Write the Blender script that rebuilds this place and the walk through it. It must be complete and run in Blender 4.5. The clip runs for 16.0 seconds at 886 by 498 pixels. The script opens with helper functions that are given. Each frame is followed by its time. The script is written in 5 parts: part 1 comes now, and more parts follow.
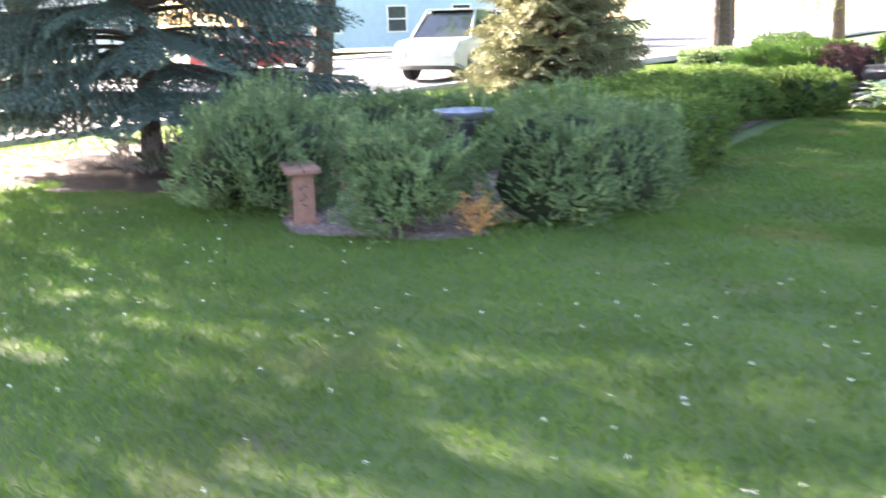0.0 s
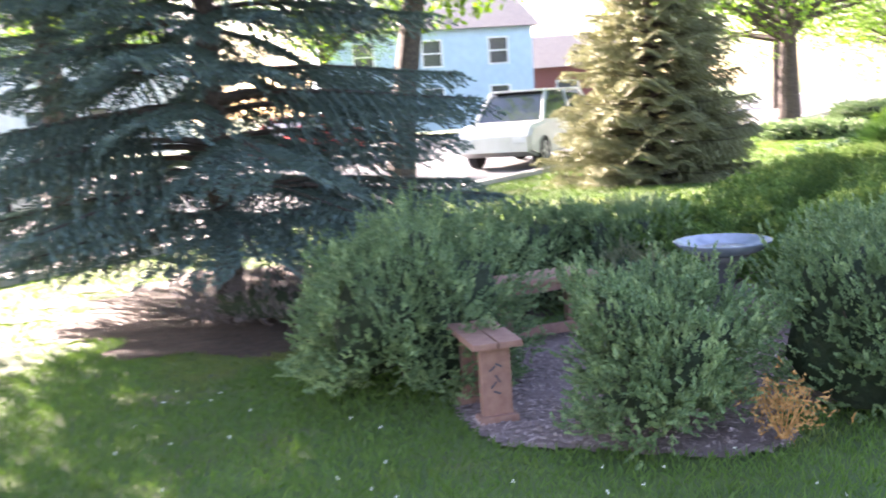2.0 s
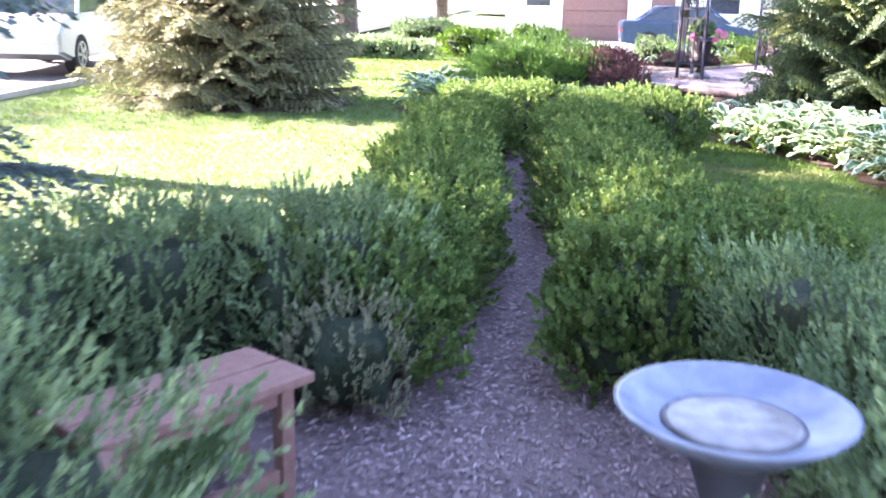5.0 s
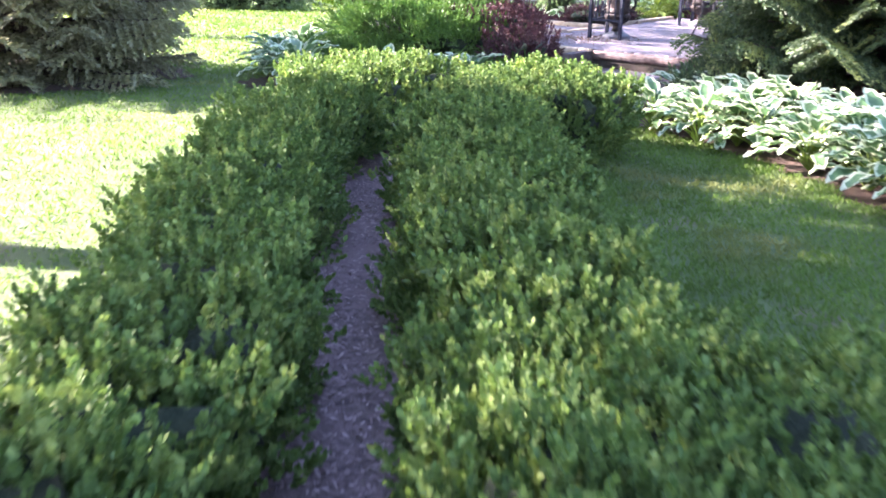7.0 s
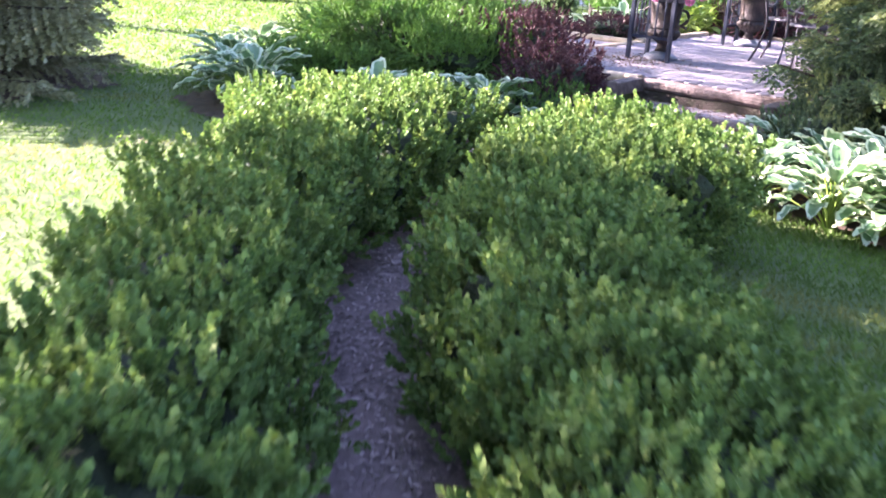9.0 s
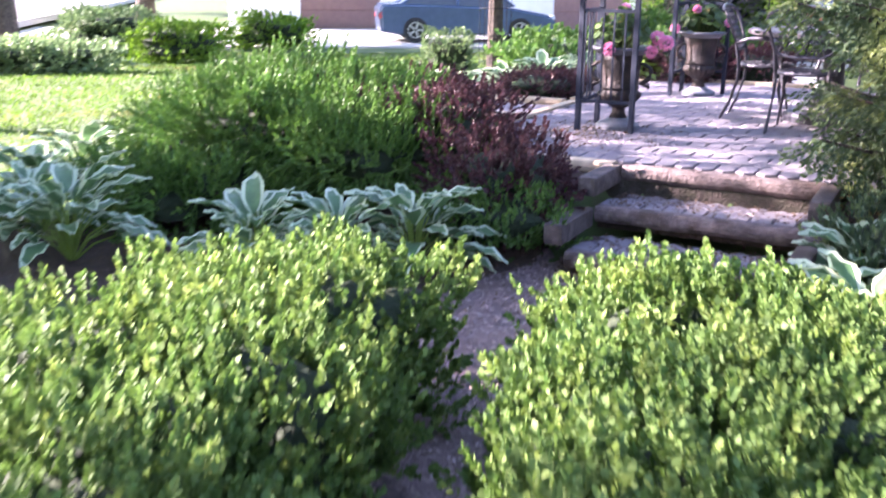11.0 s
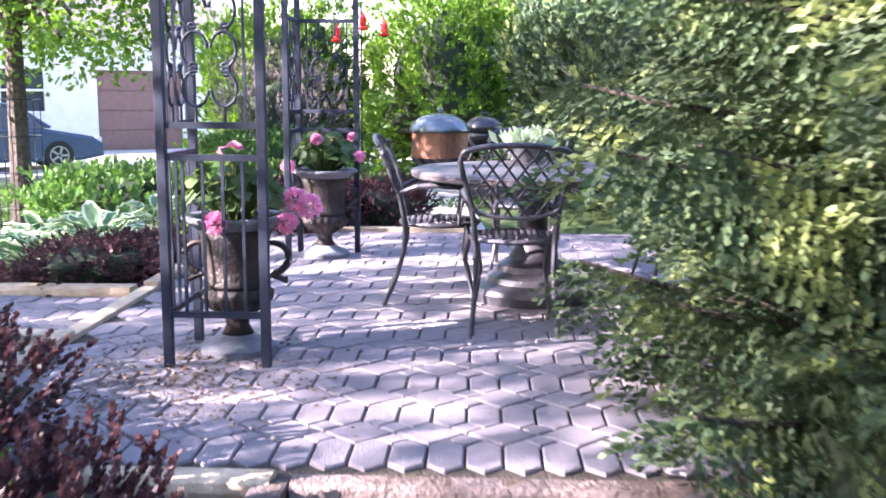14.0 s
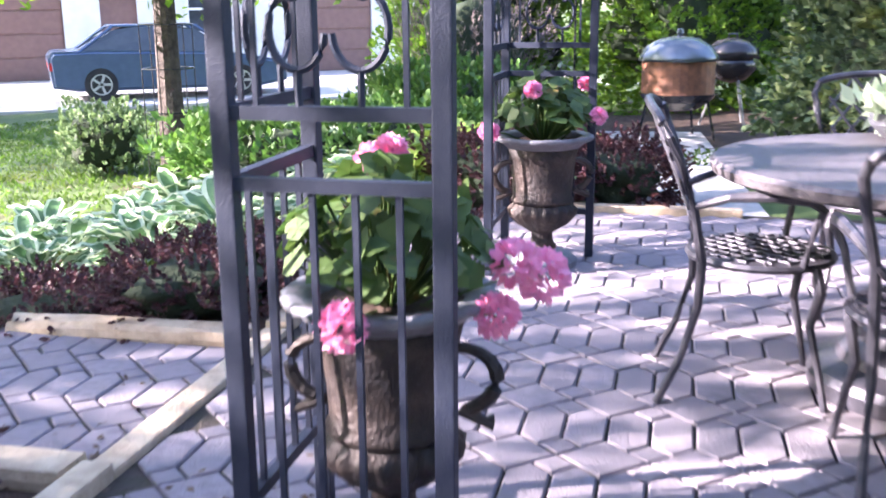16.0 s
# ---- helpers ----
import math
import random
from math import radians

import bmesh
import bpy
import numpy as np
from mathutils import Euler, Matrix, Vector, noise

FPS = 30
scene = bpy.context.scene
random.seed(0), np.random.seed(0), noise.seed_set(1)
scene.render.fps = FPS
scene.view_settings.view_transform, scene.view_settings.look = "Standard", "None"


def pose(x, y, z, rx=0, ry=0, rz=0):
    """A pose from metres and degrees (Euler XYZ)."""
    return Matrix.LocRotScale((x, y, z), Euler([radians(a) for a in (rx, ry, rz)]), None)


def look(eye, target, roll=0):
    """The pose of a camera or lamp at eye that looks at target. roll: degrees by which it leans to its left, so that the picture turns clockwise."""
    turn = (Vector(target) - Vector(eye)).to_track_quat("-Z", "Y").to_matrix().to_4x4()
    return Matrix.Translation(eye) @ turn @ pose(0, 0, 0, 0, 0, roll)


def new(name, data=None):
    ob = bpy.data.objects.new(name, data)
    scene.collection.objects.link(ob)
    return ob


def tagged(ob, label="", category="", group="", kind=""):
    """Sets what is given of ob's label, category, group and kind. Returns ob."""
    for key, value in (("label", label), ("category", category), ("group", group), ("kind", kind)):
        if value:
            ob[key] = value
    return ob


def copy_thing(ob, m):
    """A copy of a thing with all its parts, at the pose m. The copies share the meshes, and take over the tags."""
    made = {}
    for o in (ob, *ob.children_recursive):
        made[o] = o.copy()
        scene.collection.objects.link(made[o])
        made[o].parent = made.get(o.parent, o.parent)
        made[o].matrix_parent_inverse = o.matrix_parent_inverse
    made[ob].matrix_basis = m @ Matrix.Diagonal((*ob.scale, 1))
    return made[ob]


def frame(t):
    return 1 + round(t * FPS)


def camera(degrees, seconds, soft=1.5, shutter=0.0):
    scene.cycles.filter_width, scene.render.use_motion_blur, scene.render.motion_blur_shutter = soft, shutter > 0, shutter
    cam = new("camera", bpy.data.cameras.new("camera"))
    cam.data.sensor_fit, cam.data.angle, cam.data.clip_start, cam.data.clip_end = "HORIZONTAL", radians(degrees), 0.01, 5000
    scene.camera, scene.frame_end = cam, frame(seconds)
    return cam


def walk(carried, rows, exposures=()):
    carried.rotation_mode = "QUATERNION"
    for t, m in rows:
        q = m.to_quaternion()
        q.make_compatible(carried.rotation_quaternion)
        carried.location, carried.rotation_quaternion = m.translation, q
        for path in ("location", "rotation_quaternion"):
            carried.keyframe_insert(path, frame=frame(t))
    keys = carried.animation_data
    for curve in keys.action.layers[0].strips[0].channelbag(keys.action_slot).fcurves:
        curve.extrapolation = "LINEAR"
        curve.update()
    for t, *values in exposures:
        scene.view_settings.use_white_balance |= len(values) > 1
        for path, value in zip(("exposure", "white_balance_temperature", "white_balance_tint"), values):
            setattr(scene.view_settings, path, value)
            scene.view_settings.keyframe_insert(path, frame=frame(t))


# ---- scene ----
cam = camera(48.0, 16.0, soft=1.7, shutter=0.5)
PATH = [
    (0, (0.835, 0.756, 1.473), (-0.181, 2.42, 1.028), -1.5),
    (0.5, (0.232, 0.982, 1.488), (-0.884, 2.589, 1.074), -2.5),
    (1, (-0.324, 1.266, 1.548), (-1.53, 2.822, 1.197), -2.7),
    (1.5, (-0.9, 1.731, 1.592), (-2.111, 3.298, 1.315), -3.0),
    (2, (-1.443, 2.29, 1.613), (-2.51, 3.957, 1.324), -3.9),
    (2.5, (-1.891, 2.831, 1.603), (-2.759, 4.587, 1.198), -4.1),
    (3, (-2.269, 3.276, 1.588), (-2.946, 5.111, 1.171), -3.4),
    (3.5, (-2.648, 3.812, 1.618), (-3.156, 5.692, 1.162), -4.3),
    (4, (-3.001, 4.237, 1.618), (-3.344, 6.154, 1.164), -2.8),
    (4.2, (-3.168, 4.325, 1.581), (-3.426, 6.255, 1.124), 1.0),
    (5.2, (-3.40, 5.72, 1.65), (-3.56, 7.64, 1.13), 1.0),
    (6.3, (-3.081, 7.156, 1.724), (-3.087, 9.062, 1.118), 0.6),
    (6.5, (-3.11, 7.446, 1.684), (-3.117, 9.352, 1.08), 0.4),
    (7, (-3.171, 8.267, 1.649), (-3.166, 10.173, 1.043), 1.3),
    (7.5, (-3.236, 9.014, 1.617), (-3.238, 10.911, 0.982), 2.0),
    (8, (-3.346, 9.714, 1.608), (-3.341, 11.593, 0.925), 3.0),
    (8.5, (-3.489, 10.325, 1.554), (-3.434, 12.213, 0.897), 4.3),
    (8.7, (-3.522, 10.577, 1.533), (-3.448, 12.473, 0.9), 4.5),
    (10.8, (-3.62, 13.316, 1.542), (-3.34, 15.21, 0.965), 0.9),
    (11, (-3.629, 13.541, 1.561), (-3.304, 15.442, 1.03), 0.8),
    (11.5, (-3.599, 14.138, 1.568), (-3.168, 16.023, 1.056), -0.7),
    (12, (-3.519, 14.71, 1.576), (-2.936, 16.537, 1.007), -1.9),
    (12.5, (-3.436, 15.171, 1.588), (-2.62, 16.911, 1.034), -0.9),
    (13, (-3.224, 15.706, 1.596), (-2.256, 17.392, 1.127), -0.0),
    (13.5, (-3.011, 16.189, 1.612), (-1.943, 17.842, 1.256), 0.3),
    (14, (-2.769, 16.709, 1.596), (-1.643, 18.333, 1.285), 0.3),
    (14.5, (-2.511, 17.291, 1.577), (-1.389, 18.905, 1.208), 0.6),
    (15, (-2.281, 17.8, 1.563), (-1.336, 19.503, 1.111), -0.4),
    (15.2, (-2.185, 17.973, 1.537), (-1.294, 19.707, 1.091), -0.7),
    (15.5, (-2.039, 18.362, 1.564), (-1.192, 20.113, 1.1), -0.4),
    (16, (-1.768, 18.868, 1.644), (-0.988, 20.647, 1.168), -0.5),
]
walk(cam, [(t, look(eye, target, roll)) for t, eye, target, roll in PATH],
     [(0, 3.9, 6650, 26), (1.5, 3.7, 6600, 28), (2.5, 3.75, 6550, 34), (4.0, 4.35, 6250, 42), (5.5, 4.1, 6050, 39), (8, 3.85, 6000, 38), (11, 3.6, 5950, 40), (13, 3.55, 5850, 34), (16, 3.55, 5900, 32)])

# ---- world, sun, sky ----
SUN_FROM = Vector((-0.963, 0.27, 0.0)).normalized()
SUN_ELEV = radians(26)
world = bpy.data.worlds.new("world")
scene.world = world
world.use_nodes = True
wn = world.node_tree.nodes
sky = wn.new("ShaderNodeTexSky")
sky.sky_type = "NISHITA"
sky.sun_disc = False
sky.sun_elevation = SUN_ELEV
sky.sun_rotation = math.atan2(SUN_FROM.x, SUN_FROM.y)
sky.air_density, sky.dust_density = 1.2, 1.5
world.node_tree.links.new(sky.outputs[0], wn["Background"].inputs[0])
wn["Background"].inputs[1].default_value = 0.075
sun = new("sun", bpy.data.lights.new("sun", "SUN"))
sun.data.energy, sun.data.angle, sun.data.color = 5.0, radians(0.6), (1.0, 0.90, 0.74)
sun.matrix_world = look(SUN_FROM * 60 + Vector((0, 0, 60 * math.tan(SUN_ELEV))), (0, 0, 0))
scene.view_settings.exposure = 3.15
rng = np.random.default_rng(7)


# ---- materials ----
def mat(name, base, other=None, rough=0.8, scale=6.0, bump=0.0, bump_scale=60.0, metal=0.0, island=0.0, obj=0.0,
        spots=None, spot_scale=2.0, spot_at=(0.5, 0.62), through_leaf=0.0, spec=0.4):
    """A procedural material: two colours mixed by noise, optional third in broad spots (stains, painted sunlit leaf
    tips), variation by piece, bump.
    """
    m = bpy.data.materials.new(name)
    m.use_nodes = True
    nt = m.node_tree
    n, link = nt.nodes, nt.links.new
    b = n["Principled BSDF"]
    b.inputs["Roughness"].default_value = rough
    b.inputs["Metallic"].default_value = metal
    b.inputs["Specular IOR Level"].default_value = spec
    tc = n.new("ShaderNodeNewGeometry")

    def noise_tex(sc, detail=4):
        t = n.new("ShaderNodeTexNoise")
        t.inputs["Scale"].default_value, t.inputs["Detail"].default_value = sc, detail
        link(tc.outputs["Position"], t.inputs["Vector"])
        return t

    def mix(fac, a, bb):
        x = n.new("ShaderNodeMix")
        x.data_type = "RGBA"
        for sock, v in ((x.inputs[0], fac), (x.inputs[6], a), (x.inputs[7], bb)):
            if isinstance(v, bpy.types.NodeSocket):
                link(v, sock)
            elif isinstance(v, tuple):
                sock.default_value = (*v, 1)
            else:
                sock.default_value = v
        return x.outputs[2]

    def ramp(v, lo, hi):
        r = n.new("ShaderNodeMapRange")
        r.inputs[1].default_value, r.inputs[2].default_value = lo, hi
        link(v, r.inputs[0])
        return r.outputs[0]

    col = base
    other = other or tuple(c * 0.7 for c in base)
    if island > 0:
        col = mix(ramp(tc.outputs["Random Per Island"], 0, 1), base, other)
        col = mix(ramp(noise_tex(scale, 2).outputs[0], 0.4, 0.65), col, tuple(0.5 * (p + q) * island for p, q in zip(base, other)))
    elif obj > 0:
        oi = n.new("ShaderNodeObjectInfo")
        col = mix(oi.outputs["Random"], base, other)
        col = mix(ramp(noise_tex(scale).outputs[0], 0.35, 0.7), col, tuple(c * 0.72 for c in base))
    else:
        col = mix(ramp(noise_tex(scale).outputs[0], 0.35, 0.65), base, other)
    if spots:
        col = mix(ramp(noise_tex(spot_scale).outputs[0], *spot_at), col, spots)
    link(col, b.inputs["Base Color"])
    if bump:
        bp = n.new("ShaderNodeBump")
        bp.inputs["Strength"].default_value, bp.inputs["Distance"].default_value = bump, 0.02
        link(noise_tex(bump_scale, 6).outputs[0], bp.inputs["Height"])
        link(bp.outputs[0], b.inputs["Normal"])
    if through_leaf:
        tr = n.new("ShaderNodeBsdfTranslucent")
        ms = n.new("ShaderNodeMixShader")
        ms.inputs[0].default_value = through_leaf
        bright = mix(1.0, col, col)
        g = n.new("ShaderNodeHueSaturation")
        g.inputs["Value"].default_value, g.inputs["Saturation"].default_value = 1.5, 1.1
        link(bright, g.inputs["Color"])
        link(g.outputs[0], tr.inputs[0])
        link(b.outputs[0], ms.inputs[1])
        link(tr.outputs[0], ms.inputs[2])
        link(ms.outputs[0], n["Material Output"].inputs[0])
    return m


M = {
    "soil": mat("lawn_soil", (0.052, 0.092, 0.024), (0.078, 0.115, 0.032), scale=3, bump=0.6, spots=(0.12, 0.10, 0.06), spot_scale=1.1, spot_at=(0.60, 0.72)),
    "grass": mat("grass", (0.070, 0.145, 0.024), (0.125, 0.20, 0.042), rough=0.6, island=0.7, scale=0.8, through_leaf=0.35, spots=(0.17, 0.17, 0.06), spot_scale=0.9, spot_at=(0.56, 0.72)),
    "clover": mat("clover_flower", (0.6, 0.6, 0.5), (0.7, 0.7, 0.62), island=1.0),
    "mulch": mat("mulch", (0.26, 0.19, 0.18), (0.13, 0.092, 0.09), scale=30, bump=1.0, bump_scale=120, spots=(0.25, 0.18, 0.17), spot_scale=2),
    "chip": mat("wood_chip", (0.52, 0.40, 0.38), (0.17, 0.12, 0.11), island=0.8, rough=0.85),
    "dirt": mat("bed_soil", (0.045, 0.030, 0.022), (0.08, 0.05, 0.036), scale=14, bump=1.0, bump_scale=70),
    # paler spots paint sunlit shoot tips into the boxwood and cedar leaf colours
    "box": mat("boxwood_leaf", (0.054, 0.112, 0.032), (0.15, 0.235, 0.060), spots=(0.245, 0.32, 0.090), spot_scale=8.0, spot_at=(0.52, 0.70), spec=0.2, rough=0.6, island=0.85, scale=2.5, through_leaf=0.25),
    "yew": mat("cedar_leaf", (0.085, 0.145, 0.070), (0.20, 0.29, 0.13), spots=(0.30, 0.39, 0.18), spot_scale=8.0, spot_at=(0.52, 0.68), rough=0.55, island=0.8, scale=2.5, through_leaf=0.25),
    # near-black colour stands in for the shade deep inside the foliage
    "core": mat("shrub_inner_shade", (0.015, 0.030, 0.012), (0.024, 0.036, 0.014), scale=14, bump=1.0, bump_scale=40),
    "twig": mat("twig", (0.10, 0.07, 0.05), (0.05, 0.035, 0.025)),
    "dead": mat("dead_leaf", (0.55, 0.30, 0.10), (0.38, 0.19, 0.07), island=1.0),
    "spruce": mat("spruce_needle", (0.055, 0.092, 0.085), (0.10, 0.15, 0.13), rough=0.6, island=0.85, scale=1.5, through_leaf=0.12),
    "conifer": mat("conifer_needle", (0.16, 0.175, 0.10), (0.30, 0.30, 0.17), rough=0.6, island=0.85, scale=1.5, through_leaf=0.2),
    # bright spots paint sunlit tips over the dark depth of the needles
    "hemlock": mat("hemlock_needle", (0.036, 0.074, 0.046), (0.115, 0.165, 0.062), spots=(0.24, 0.29, 0.10), spot_scale=3.2, spot_at=(0.55, 0.66), rough=0.6, island=0.75, scale=2.2, through_leaf=0.2),
    "bark": mat("bark", (0.085, 0.065, 0.055), (0.035, 0.026, 0.022), scale=18, bump=1.0, bump_scale=35),
    "leaf": mat("tree_leaf", (0.075, 0.16, 0.022), (0.15, 0.25, 0.035), rough=0.5, island=0.85, scale=0.6, through_leaf=0.45),
    "juniper": mat("juniper_leaf", (0.060, 0.15, 0.036), (0.145, 0.26, 0.055), rough=0.5, island=0.75, scale=3, through_leaf=0.25),
    "barberry": mat("barberry_leaf", (0.050, 0.026, 0.032), (0.125, 0.052, 0.056), rough=0.5, island=0.7, scale=5, through_leaf=0.25),
    "hosta": mat("hosta_green", (0.10, 0.20, 0.085), (0.14, 0.25, 0.11), rough=0.4, scale=10, through_leaf=0.2, obj=1.0),
    "hosta_edge": mat("hosta_cream_edge", (0.55, 0.62, 0.45), (0.46, 0.56, 0.36), rough=0.4, scale=10, through_leaf=0.2),
    "hosta_lime": mat("hosta_lime", (0.20, 0.30, 0.06), (0.26, 0.36, 0.08), rough=0.4, scale=10, through_leaf=0.25, obj=1.0),
    "cedar": mat("stained_wood", (0.30, 0.165, 0.125), (0.24, 0.125, 0.095), scale=25, bump=0.3, bump_scale=90, rough=0.7),
    "timber": mat("weathered_timber", (0.14, 0.11, 0.105), (0.065, 0.05, 0.048), scale=16, bump=0.7, bump_scale=60, spots=(0.08, 0.06, 0.05), spot_scale=5),
    "log": mat("weathered_log", (0.20, 0.15, 0.14), (0.10, 0.075, 0.07), scale=20, bump=0.8, bump_scale=55, spots=(0.075, 0.05, 0.04), spot_scale=6),
    "timber_new": mat("pale_timber", (0.58, 0.46, 0.32), (0.42, 0.32, 0.22), scale=14, bump=0.4, bump_scale=60),
    "paver": mat("paver", (0.285, 0.25, 0.275), (0.20, 0.178, 0.20), obj=1.0, scale=22, bump=0.5, bump_scale=140, rough=0.9),
    "paver_i": mat("paver_field", (0.285, 0.25, 0.275), (0.20, 0.178, 0.20), island=0.9, scale=22, bump=0.5, bump_scale=140, rough=0.9),
    "joint": mat("joint_sand", (0.055, 0.040, 0.034), (0.040, 0.036, 0.022), scale=20, bump=0.8),
    "iron": mat("painted_iron", (0.010, 0.016, 0.036), (0.018, 0.024, 0.044), rough=0.6, scale=30, bump=0.15, bump_scale=200),
    "iron_worn": mat("worn_iron", (0.045, 0.045, 0.05), (0.10, 0.08, 0.065), rough=0.5, scale=25, bump=0.3, bump_scale=150, metal=0.3),
    "cast": mat("cast_aluminium", (0.050, 0.050, 0.066), (0.085, 0.080, 0.095), rough=0.38, scale=18, bump=0.2, bump_scale=120, metal=0.35),
    "table": mat("table_metal", (0.13, 0.115, 0.125), (0.09, 0.08, 0.088), rough=0.5, scale=40, bump=0.5, bump_scale=90, metal=0.2),
    "urn": mat("urn_iron", (0.022, 0.020, 0.022), (0.065, 0.048, 0.042), rough=0.5, scale=9, bump=0.5, bump_scale=50, metal=0.3),
    "urn_base": mat("urn_base", (0.20, 0.205, 0.235), (0.13, 0.13, 0.15), rough=0.5, scale=12, bump=0.3),
    "petal": mat("geranium_petal", (0.80, 0.30, 0.50), (0.85, 0.48, 0.62), island=1.0, rough=0.6, through_leaf=0.3),
    "geranium": mat("geranium_leaf", (0.045, 0.10, 0.028), (0.11, 0.17, 0.045), rough=0.55, island=0.8, scale=8, through_leaf=0.3, spots=(0.22, 0.15, 0.05), spot_scale=12, spot_at=(0.64, 0.75)),
    "bath": mat("glazed_basin", (0.22, 0.25, 0.32), (0.14, 0.17, 0.23), rough=0.25, scale=14),
    "bath_in": mat("basin_sediment", (0.24, 0.23, 0.22), (0.14, 0.13, 0.12), rough=0.2, scale=18),
    "stem": mat("dark_pedestal", (0.05, 0.05, 0.06), (0.08, 0.08, 0.09), rough=0.5),
    "white": mat("white_paint", (0.80, 0.80, 0.79), (0.74, 0.74, 0.73), rough=0.3),
    "silver": mat("silver_paint", (0.50, 0.52, 0.52), (0.46, 0.48, 0.48), rough=0.3, metal=0.4),
    "blue": mat("blue_grey_paint", (0.10, 0.145, 0.24), (0.085, 0.125, 0.21), rough=0.25, metal=0.4),
    "red": mat("red_paint", (0.45, 0.04, 0.04), (0.4, 0.03, 0.03), rough=0.3),
    "glass": mat("car_glass", (0.04, 0.05, 0.06), (0.05, 0.06, 0.07), rough=0.06, spec=0.8),
    "window": mat("window_glass", (0.05, 0.06, 0.075), (0.07, 0.08, 0.10), rough=0.08, spec=0.8),
    "tyre": mat("tyre", (0.02, 0.02, 0.022), (0.03, 0.03, 0.03), rough=0.85),
    "rim": mat("wheel_rim", (0.55, 0.56, 0.58), (0.48, 0.49, 0.50), rough=0.3, metal=0.7),
    "lamp_red": mat("tail_lamp", (0.55, 0.03, 0.03), (0.4, 0.02, 0.02), rough=0.2),
    "lamp_clear": mat("head_lamp", (0.7, 0.72, 0.75), (0.6, 0.62, 0.65), rough=0.1),
    "siding_w": mat("white_siding", (0.74, 0.74, 0.73), (0.66, 0.66, 0.65), scale=3),
    "siding_b": mat("pale_blue_siding", (0.42, 0.56, 0.66), (0.38, 0.51, 0.61), scale=3),
    "brick_red": mat("red_brick_wall", (0.27, 0.10, 0.085), (0.20, 0.075, 0.065), scale=20, bump=0.4),
    "roof": mat("shingle_roof", (0.10, 0.095, 0.095), (0.15, 0.14, 0.135), scale=10, bump=0.5),
    "brown": mat("brown_door", (0.22, 0.13, 0.115), (0.19, 0.11, 0.10), rough=0.6),
    "asphalt": mat("asphalt", (0.10, 0.10, 0.105), (0.075, 0.075, 0.08), scale=40, bump=0.4, bump_scale=200, spots=(0.14, 0.14, 0.145), spot_scale=0.6),
    "concrete": mat("concrete", (0.44, 0.43, 0.41), (0.36, 0.35, 0.335), scale=6, bump=0.3, bump_scale=90),
    "copper": mat("copper_mesh", (0.30, 0.14, 0.085), (0.20, 0.10, 0.07), rough=0.5, metal=0.4, scale=20),
    "dome": mat("domed_lid", (0.18, 0.21, 0.24), (0.14, 0.16, 0.18), rough=0.25, metal=0.6),
    "enamel": mat("black_enamel", (0.02, 0.02, 0.025), (0.03, 0.03, 0.035), rough=0.15, spec=0.6),
    "feeder": mat("red_plastic", (0.65, 0.03, 0.03), (0.55, 0.02, 0.02), rough=0.3),
    "brown_bush": mat("bare_bush", (0.20, 0.16, 0.15), (0.13, 0.11, 0.11), island=1.0),
    "debris": mat("leaf_litter", (0.14, 0.085, 0.05), (0.07, 0.05, 0.03), island=1.0),
    "oak_litter": mat("orange_litter", (0.34, 0.19, 0.08), (0.20, 0.12, 0.045), island=1.0),
    "moss": mat("moss", (0.09, 0.10, 0.03), (0.06, 0.07, 0.025), scale=30, bump=0.8),
}


# ---- mesh helpers ----
def part(name, bm, material, parent=None, label="", kind="", smooth=False):
    me = bpy.data.meshes.new(name)
    bm.normal_update()
    bm.to_mesh(me)
    bm.free()
    return place_mesh(name, me, material, parent, label, kind, smooth)


def place_mesh(name, me, material, parent=None, label="", kind="", smooth=False):
    for mm in (material if isinstance(material, (list, tuple)) else [material]):
        me.materials.append(M[mm])
    if smooth:
        me.shade_smooth()
    ob = new(name, me)
    if parent is not None:
        ob.parent = parent
    return tagged(ob, label, kind=kind)


def thing(name, m, label, category, group=""):
    ob = new(name)
    ob.matrix_basis = m
    ob.empty_display_size = 0.1
    return tagged(ob, label, category, group)


def box(bm, c, s, rot=0.0, bevel=0.0, m=None):
    mm = Matrix.Translation(c) @ Matrix.Rotation(rot, 4, "Z") @ Matrix.Diagonal((*s, 1))
    if m is not None:
        mm = m @ mm
    r = bmesh.ops.create_cube(bm, size=1, matrix=mm)
    if bevel:
        es = list({e for v in r["verts"] for e in v.link_edges})
        bmesh.ops.bevel(bm, geom=es, offset=bevel, segments=2, affect="EDGES", profile=0.7)


def tube(bm, pts, rad, seg=8, closed=False):
    """A tube along points; rad: one radius or one a point."""
    pts = [Vector(p) for p in pts]
    n = len(pts)
    rads = [rad] * n if isinstance(rad, (int, float)) else list(rad)
    rings = []
    up = Vector((0, 0, 1))
    for i, p in enumerate(pts):
        if closed:
            d = pts[(i + 1) % n] - pts[i - 1]
        else:
            d = pts[min(i + 1, n - 1)] - pts[max(i - 1, 0)]
        d.normalize()
        ref = up if abs(d.z) < 0.95 else Vector((1, 0, 0))
        s = d.cross(ref).normalized()
        q = s.cross(d)
        rings.append([bm.verts.new(p + rads[i] * (math.cos(a) * s + math.sin(a) * q)) for a in (2 * math.pi * k / seg for k in range(seg))])
    last = n if closed else n - 1
    for i in range(last):
        a, b = rings[i], rings[(i + 1) % n]
        for k in range(seg):
            bm.faces.new((a[k], a[(k + 1) % seg], b[(k + 1) % seg], b[k]))
    if not closed:
        bm.faces.new(rings[0][::-1])
        bm.faces.new(rings[-1])


